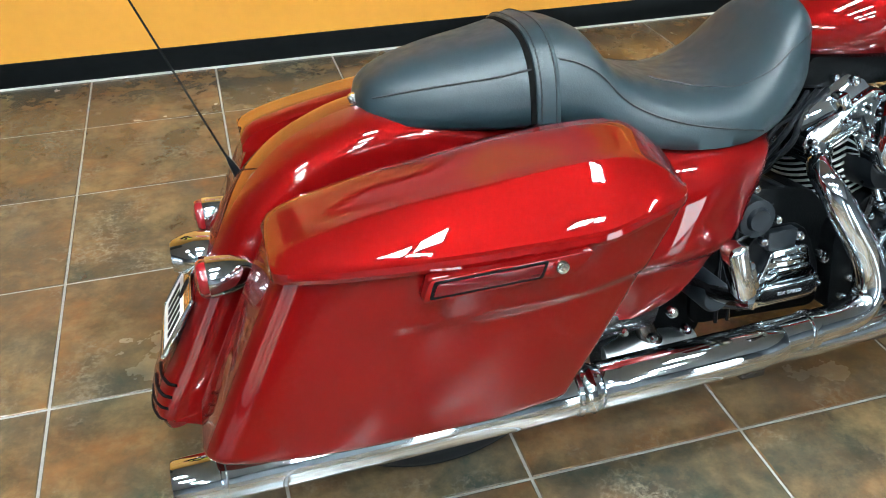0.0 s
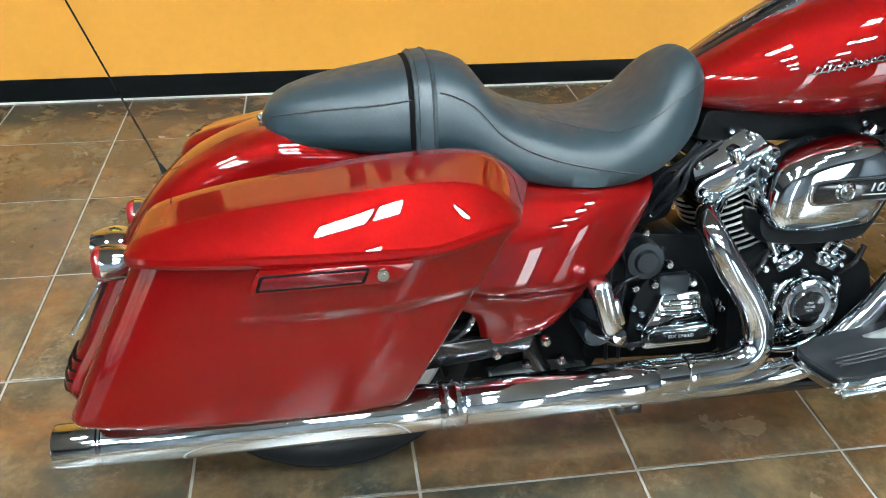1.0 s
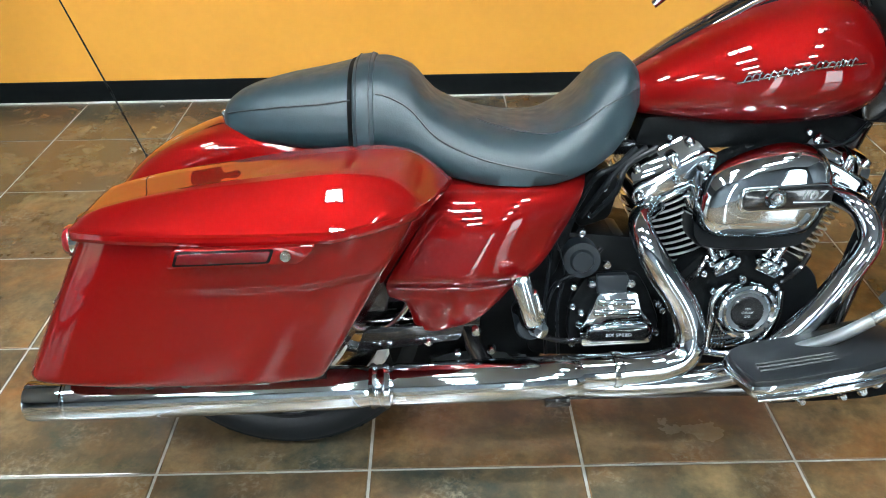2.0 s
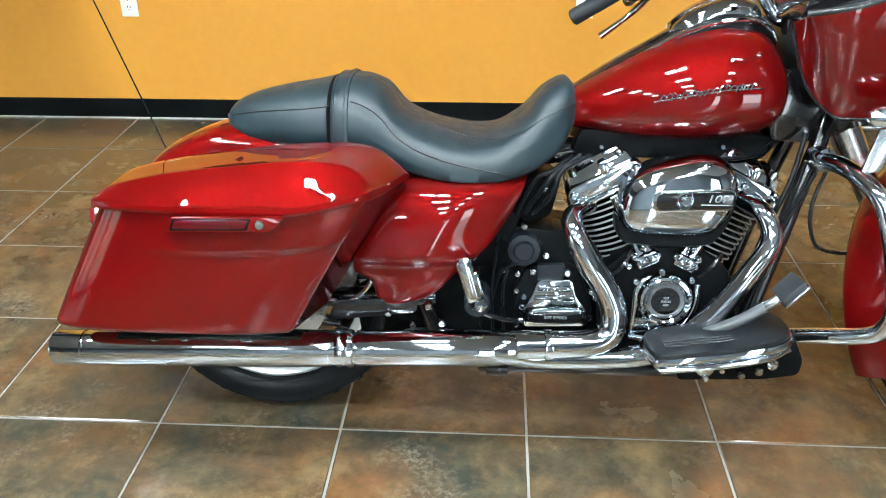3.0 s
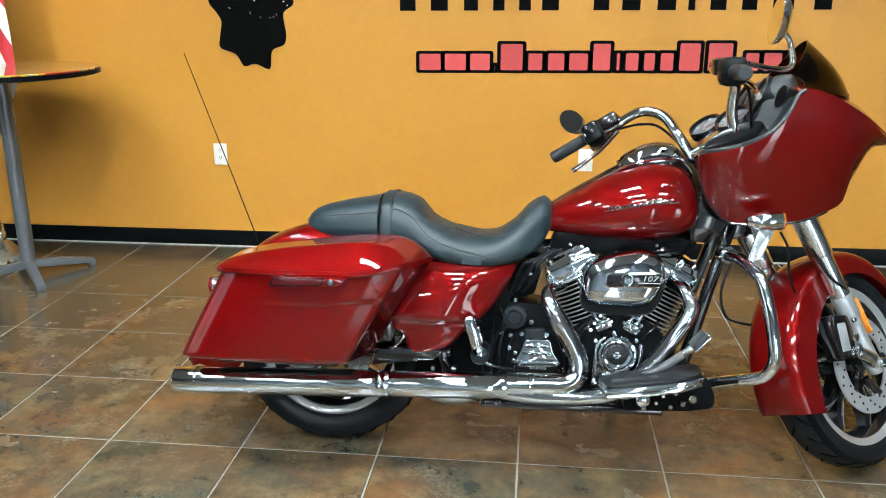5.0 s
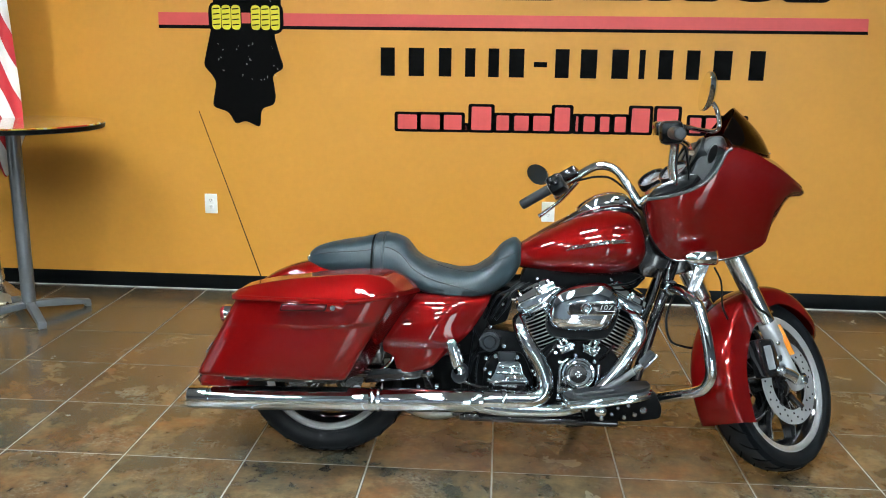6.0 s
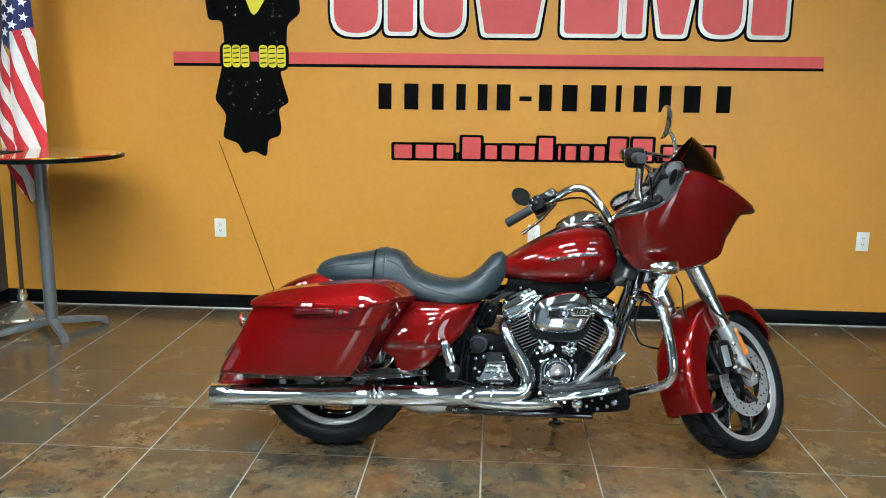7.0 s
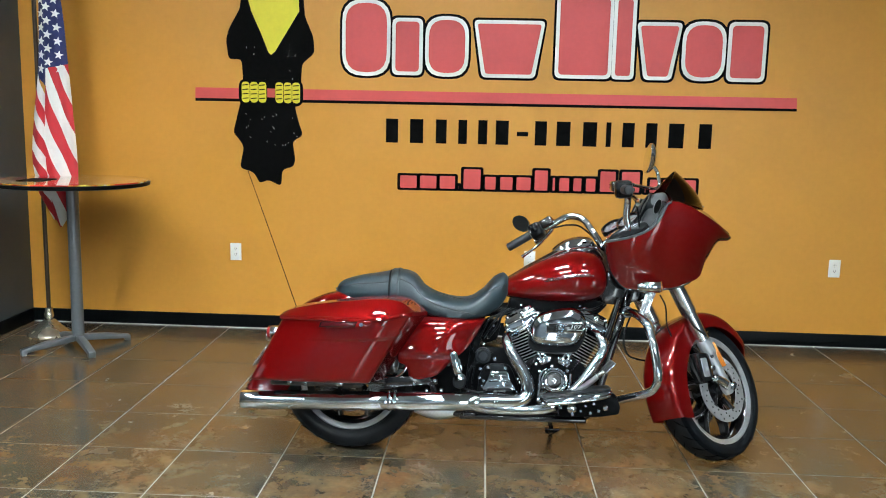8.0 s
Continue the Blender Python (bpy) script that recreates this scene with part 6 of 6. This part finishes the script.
# the large upper line: nine plain red shapes with white and black borders
for x0, x1, z0, z1, r, taper in ((-0.545, -0.265, 1.815, 2.272, 0.13, 0), (-0.205, -0.045, 1.825, 2.155, 0.03, 0), (0.02, 0.265, 1.82, 2.17, 0.11, 0), (0.345, 0.775, 1.82, 2.15, 0.02, 0.06), (0.895, 1.225, 1.825, 2.325, 0.03, 0), (1.275, 1.375, 1.825, 2.32, 0.02, 0), (1.43, 1.685, 1.825, 2.155, 0.02, 0.06), (1.735, 1.975, 1.825, 2.165, 0.11, 0), (2.035, 2.24, 1.825, 2.165, 0.03, 0)):
    for grow, off, mat, name in ((0.040, 0.0, SIGN_BLACK, "shape_border"), (0.024, 0.0024, SIGN_WHITE, "shape_outline"), (0.0, 0.0048, SIGN_RED, "shape")):
        on_wall(rounded([(x0 - grow + taper, z0 - grow), (x1 + grow - taper, z0 - grow), (x1 + grow, z1 + grow), (x0 - grow, z1 + grow)], r + grow * 0.6, 5), off, mat, name, sign)
# the stripe
on_wall([(-1.588, 1.618), (2.494, 1.632), (2.490, 1.702), (-1.586, 1.690)], 0.0, SIGN_RED, "stripe", sign)
on_wall([(-1.588, 1.598), (2.496, 1.614), (2.494, 1.632), (-1.588, 1.618)], 0.0, SIGN_BLACK, "stripe_shadow", sign)
# the middle line: plain black bars
for n, (x0, x1) in enumerate(((-0.292, -0.152), (-0.129, 0.023), (0.054, 0.178), (0.213, 0.313), (0.348, 0.452), (0.46, 0.606), (0.633, 0.71), (0.729, 0.863), (0.871, 1.027), (1.05, 1.207), (1.237, 1.271), (1.321, 1.454), (1.48, 1.605), (1.624, 1.794), (1.831, 1.974))):
    z0, z1 = 1.345 + 0.0035 * x0, 1.508 + 0.005 * x0
    if n == 6:
        z0, z1 = z0 + 0.06, z0 + 0.09
    c, h = (x0 + x1) / 2, (0.30 if x1 - x0 > 0.09 else 0.5) * (x1 - x0)
    on_wall([(c - h, z0), (c + h, z0), (c + h, z1), (c - h, z1)], 0.0, SIGN_BLACK, "bar", sign)
# the lower line: red bars with black borders
for n, (x0, x1) in enumerate(((-0.171, -0.037), (-0.033, 0.1), (0.104, 0.229), (0.237, 0.256), (0.268, 0.404), (0.416, 0.509), (0.521, 0.625), (0.633, 0.749), (0.757, 0.865), (0.881, 0.915), (0.927, 1.012), (1.023, 1.096), (1.108, 1.192), (1.204, 1.327), (1.35, 1.491), (1.51, 1.533), (1.541, 1.625), (1.632, 1.739), (1.747, 1.872))):
    tall = n in (4, 8, 13, 14)
    z0, z1 = 1.036 + 0.006 * x0, (1.172 if tall else 1.122) + 0.008 * x0
    if n in (3, 15):
        z1 = z0 + 0.024
    on_wall(block(x0 + 0.006, x1 - 0.006, z0, z1, 0.016, 0.006), 0.0, SIGN_BLACK, "bar_border", sign)
    on_wall(block(x0 + 0.010, x1 - 0.010, z0, z1, 0.0, 0.008), 0.0024, SIGN_RED, "bar", sign)

# the black emblem: a plain ragged shape with yellow fields
emblem = holder("wall_emblem", Matrix.Identity(4), "black ragged-edged emblem shape with yellow fields on the wall", "wall sign")
_outline = [(-1.25, 2.42), (-1.268, 2.222), (-1.345, 2.09), (-1.368, 2.015), (-1.351, 1.883), (-1.261, 1.885), (-1.25, 1.70), (-1.277, 1.579), (-1.327, 1.385), (-1.280, 1.336), (-1.253, 1.290), (-1.283, 1.144), (-1.183, 1.115), (-1.144, 1.037), (-1.084, 1.067), (-0.993, 1.022), (-0.984, 1.140), (-0.905, 1.161), (-0.893, 1.213), (-0.912, 1.337), (-0.837, 1.377), (-0.864, 1.454), (-0.895, 1.569), (-0.852, 1.70), (-0.844, 1.863), (-0.758, 1.932), (-0.766, 2.044), (-0.823, 2.174), (-0.84, 2.42)]
on_wall(rounded(_outline, 0.03, 3), 0.0024, SIGN_BLACK, "field", emblem)
on_wall([(-1.20, 2.42), (-1.209, 2.278), (-1.190, 2.205), (-1.12, 2.05), (-1.075, 1.935), (-1.057, 1.919), (-1.03, 1.94), (-0.93, 2.10), (-0.862, 2.210), (-0.869, 2.42)], 0.0048, SIGN_YELLOW, "yellow_field", emblem)
for x0 in (-1.262, -1.028):
    on_wall(rounded([(x0 - 0.022, 1.572), (x0 + 0.192, 1.572), (x0 + 0.192, 1.756), (x0 - 0.022, 1.756)], 0.06, 4), 0.0034, SIGN_BLACK, "dark_border", emblem, 0.0012)
    for k in range(3):
        on_wall(rounded([(x0 + 0.058 * k, 1.595), (x0 + 0.058 * k + 0.054, 1.595), (x0 + 0.058 * k + 0.054, 1.735), (x0 + 0.058 * k, 1.735)], 0.024, 3), 0.0048, SIGN_YELLOW, "yellow_block", emblem)
        for j in range(4):
            z = 1.618 + 0.03 * j
            on_wall([(x0 + 0.058 * k + 0.006, z), (x0 + 0.058 * k + 0.046, z + 0.004), (x0 + 0.058 * k + 0.046, z + 0.011), (x0 + 0.058 * k + 0.006, z + 0.007)], 0.0072, SIGN_BLACK, "block_line", emblem)
on_wall([(-1.085, 1.632), (-1.032, 1.632), (-1.032, 1.692), (-1.085, 1.692)], 0.0048, SIGN_RED, "red_block", emblem)
_r = random.Random(3)
for k in range(46):
    x, z = _r.uniform(-1.24, -0.88), _r.choice((_r.uniform(1.30, 1.52), _r.uniform(1.75, 2.0)))
    if abs(x + 1.057) < 0.1 and z > 1.75:
        continue
    a, s = _r.uniform(0, 3.1), _r.uniform(0.004, 0.012)
    on_wall([(x, z), (x + s * math.cos(a), z + s * math.sin(a)), (x + s * math.cos(a) - 0.003, z + s * math.sin(a) + 0.005)], 0.0048, SIGN_WHITE, "white_fleck", emblem)

# wall outlets
for x, z in ((-1.32, 0.551), (0.752, 0.556), (2.838, 0.557)):
    o = holder("wall_outlet", Matrix.Translation((x, WALL_Y, z)), "white double power outlet on the orange wall", "outlet", "wall outlets")
    part("cover_plate", box(0, -0.003, 0, 0.078, 0.006, 0.122, 0.002), WHITE_PLASTIC, o)
    for dz in (-0.02, 0.02):
        sock = part("socket", prism(rounded([(-0.017, dz - 0.014), (0.017, dz - 0.014), (0.017, dz + 0.014), (-0.017, dz + 0.014)], 0.008, 3), -0.0085, -0.005, 0.001), WHITE_PLASTIC, o)
        for dx, w, dy in ((-0.006, 0.003, 0.004), (0.006, 0.003, 0.004), (0.0, 0.004, -0.007)):
            part("slot", box(dx, -0.0088, dz + dy, w, 0.0012, 0.008 if dy > 0 else 0.004), GAP_SHADE, sock)

# ---- the high table ----
TABLE_X, TABLE_Y, TABLE_Z = -2.165, 1.59, 1.085
table = holder("bar_table", Matrix.Translation((TABLE_X, TABLE_Y, 0)), "round high table with bright printed top and grey steel base", "table")


def table_top_material():
    m, t, p = nodes_of("printed_table_top")
    tc = t.nodes.new("ShaderNodeTexCoord")
    n = node(t, "ShaderNodeTexNoise", Scale=5.0, Detail=3.0, Distortion=0.8)
    t.links.new(tc.outputs["Object"], n.inputs["Vector"])
    r = ramp(t, n.outputs["Fac"], ((0.36, (0.62, 0.05, 0.03)), (0.46, (0.75, 0.28, 0.03)), (0.5, (0.75, 0.62, 0.10)), (0.56, (0.72, 0.70, 0.62)), (0.62, (0.6, 0.07, 0.04))))
    r.color_ramp.interpolation = "CONSTANT"
    t.links.new(r.outputs["Color"], p.inputs["Base Color"])
    p.inputs["Roughness"].default_value = 0.12
    p.inputs["Coat Weight"].default_value = 1.0
    return m


STEEL = plain("grey_steel_paint", (0.15, 0.165, 0.175), 0.35, 0.5, grain=0.06)
part("tabletop", lathe([(0.0, -0.004), (0.462, -0.004), (0.466, 0.0), (0.462, 0.004), (0.0, 0.004)], (0, 0, TABLE_Z - 0.004), (0, 0, 1), 72), table_top_material(), table, "glossy red, yellow and white printed top")
part("edge_band", lathe([(0.0, -0.030), (0.455, -0.030), (0.466, -0.026), (0.468, -0.006), (0.464, -0.0045), (0.0, -0.0045)], (0, 0, TABLE_Z - 0.004), (0, 0, 1), 72), BASE_BLACK, table, "black table edge")
part("column", lathe([(0.037, 0.075), (0.037, TABLE_Z - 0.034)], (0, 0, 0), (0, 0, 1), 28), STEEL, table)
for p in ((0.195, -0.225), (0.235, 0.235), (-0.225, 0.235), (-0.255, -0.235)):
    L = math.hypot(*p)
    g = prism([(0.0, 0.052), (0.0, 0.088), (L * 0.5, 0.072), (L, 0.038), (L, 0.0), (L - 0.03, 0.0), (L - 0.035, 0.018)], -0.022, 0.022, 0.004)
    part("foot", moved(g, Matrix.Rotation(math.atan2(p[1], p[0]), 4, "Z")), STEEL, table)
part("leaflet", box(-0.17, -0.10, TABLE_Z + 0.002, 0.15, 0.21, 0.003), SIGN_BLACK, table)

# ---- the flag on its stand ----
flag = holder("flag_stand", Matrix.Translation((-2.505, 1.88, 0)), "furled striped flag on a dark pole in a brass foot", "flag")
BRASS = plain("worn_brass", (0.62, 0.57, 0.45), 0.26, 0.95, grain=0.08)
DARKWOOD = plain("dark_stained_wood", (0.035, 0.02, 0.012), 0.35, coat=0.4, grain=0.2)
CLOTH_RED = plain("red_flag_cloth", (0.50, 0.02, 0.03), 0.7, grain=0.06, scale=300, bump=0.15)
CLOTH_WHITE = plain("white_flag_cloth", (0.72, 0.70, 0.68), 0.7, grain=0.04, scale=300, bump=0.15)
CLOTH_BLUE = plain("blue_flag_cloth", (0.012, 0.02, 0.10), 0.7, grain=0.08, scale=300, bump=0.15)
part("foot", lathe([(0.143, 0.0), (0.147, 0.010), (0.140, 0.020), (0.115, 0.034), (0.080, 0.062), (0.045, 0.098), (0.030, 0.108), (0.030, 0.150), (0.025, 0.156), (0.025, 0.19), (0.0, 0.19)], (0, 0, 0), (0, 0, 1), 40), BRASS, flag, "worn brass foot")
part("pole", lathe([(0.014, 0.15), (0.014, 2.55)], (0, 0, 0), (0, 0, 1), 18), DARKWOOD, flag)


FOLD = 0.38


def cloth(u, z):
    """The hanging cloth: u across it, with one deep fold; z is the height."""
    x0, x1 = hermite([(0.74, 0.02, 0.20), (0.98, -0.045, 0.235), (1.2, -0.075, 0.232), (1.5, -0.045, 0.214), (1.77, -0.006, 0.196), (2.2, 0.02, 0.164), (2.52, 0.03, 0.10)], [z])[0]
    deep = 0.055 * (1 - u / FOLD) if u < FOLD else 0.05 * ((u - FOLD) / (1 - FOLD)) ** 1.5
    ripple = 0.012 * math.sin(u * 17.0 + z * 1.3) * (1.2 - 0.3 * z)
    return (float(x0 + (x1 - x0) * u) + 0.028, -0.085 + deep + ripple, z)


def foot_line(u):
    return float(hermite([(0, 0.955), (0.2, 0.90), (0.37, 0.80), (0.45, 0.80), (0.6, 0.752), (0.72, 0.80), (0.86, 0.86), (1, 0.985)], [u])[0, 0])


def field_line(u):
    return 1.745 - 0.22 * u if u < FOLD else 1.775 + 0.05 * (u - FOLD)


def stripe_line(i, u):
    """The slanting edges between stripes fall differently on either side of the fold."""
    return 1.745 - 0.098 * i - 0.145 * u / FOLD if u < FOLD else 1.86 - 0.185 * i - 0.50 * (u - FOLD) / (1 - FOLD)


def band(us, low, high):
    grid = []
    for f in np.linspace(0, 1, 7):
        grid.append([cloth(u, low(u) + (high(u) - low(u)) * f) for u in us])
    return shell(grid, 0.003)


for us, i0, i1 in ((np.linspace(0, FOLD - 0.004, 10), 0, 9), (np.linspace(FOLD, 1, 16), -3, 6)):
    for i in range(i0, i1):
        def edge(k):
            return lambda u: min(field_line(u), max(foot_line(u), stripe_line(k, u)))

        part("stripe", band(us, edge(i + 1), edge(i)), CLOTH_WHITE if i % 2 == 0 else CLOTH_RED, flag)
part("canton", band(np.linspace(0, 1, 26), field_line, lambda u: 2.52), CLOTH_BLUE, flag, "blue field with white stars")


def star(u, z, r):
    q = cloth(u, z)
    pts = [(r * (1 if k % 2 == 0 else 0.42) * math.sin(math.pi * k / 5), r * (1 if k % 2 == 0 else 0.42) * math.cos(math.pi * k / 5)) for k in range(10)]
    return moved(prism(pts, -0.0015, 0.0015), Matrix.Translation((q[0], q[1] - 0.005, q[2])) @ Matrix.Rotation(-0.45 if u < FOLD else 0.25, 4, "Z") @ Matrix.Rotation(0.2, 4, "Y"))


for r in range(9):
    for c in range(3):
        u, z = 0.20 + 0.30 * c, 1.775 + 0.086 * r + 0.04 * (c % 2)
        if z < 2.46:
            part("star", star(u, z, 0.030), CLOTH_WHITE, flag)

# ---- floor tiles ----
floor = structure("floor", box(MID_X, (WALL_Y + BACK_Y) / 2, -0.053, WIDE + 0.24, WALL_Y - BACK_Y + 0.4, 0.1), GROUT, "brown and rust slate-look floor tiles with pale joints", "floor")
GAP = 0.0065
cells = [(c, r) for c in range(math.floor(ROOM_X / TILE), math.ceil(RIGHT_X / TILE)) for r in range(math.floor(BACK_Y / TILE), math.ceil(WALL_Y / TILE))]


def tile_geo(x0, x1, y0, y1):
    """A tile with a softened upper edge."""
    e, v = 0.0025, []
    for z, s in ((-0.006, 0), (-0.0015, 0), (0, e)):
        v += [(x0 + s, y0 + s, z), (x1 - s, y0 + s, z), (x1 - s, y1 - s, z), (x0 + s, y1 - s, z)]
    f = [(8, 9, 10, 11)] + [(a + i, a + (i + 1) % 4, a + 4 + (i + 1) % 4, a + 4 + i) for a in (0, 4) for i in range(4)]
    return v, f


H = TILE / 2 - GAP / 2
full_tile = mesh_of("tile", tile_geo(-H, H, -H, H), SLATE, 20)
rest = []
for c, r in cells:
    x0, x1 = max(c * TILE, ROOM_X) + GAP / 2, min((c + 1) * TILE, RIGHT_X) - GAP / 2
    y0, y1 = max(r * TILE, BACK_Y) + GAP / 2, min((r + 1) * TILE, WALL_Y) - GAP / 2
    if x1 - x0 < 0.01 or y1 - y0 < 0.01:
        continue
    whole = x1 - x0 > TILE - 2 * GAP and y1 - y0 > TILE - 2 * GAP
    near = -7 <= c <= 10 and r >= -9
    if near:
        cx, cy = (x0 + x1) / 2, (y0 + y1) / 2
        me = full_tile if whole else mesh_of("tile", tile_geo(x0 - cx, x1 - cx, y0 - cy, y1 - cy), SLATE, 20)
        ob = new("tile", me)
        ob.parent = floor
        ob.location = (cx, cy, 0)
    else:
        rest.append(tile_geo(x0, x1, y0, y1))
far = new("far_tiles", mesh_of("far_tiles", join(*rest), SLATE, 20))
far.parent = floor
tagged(far, "brown slate-look floor tiles further off", "", "", "stuff")
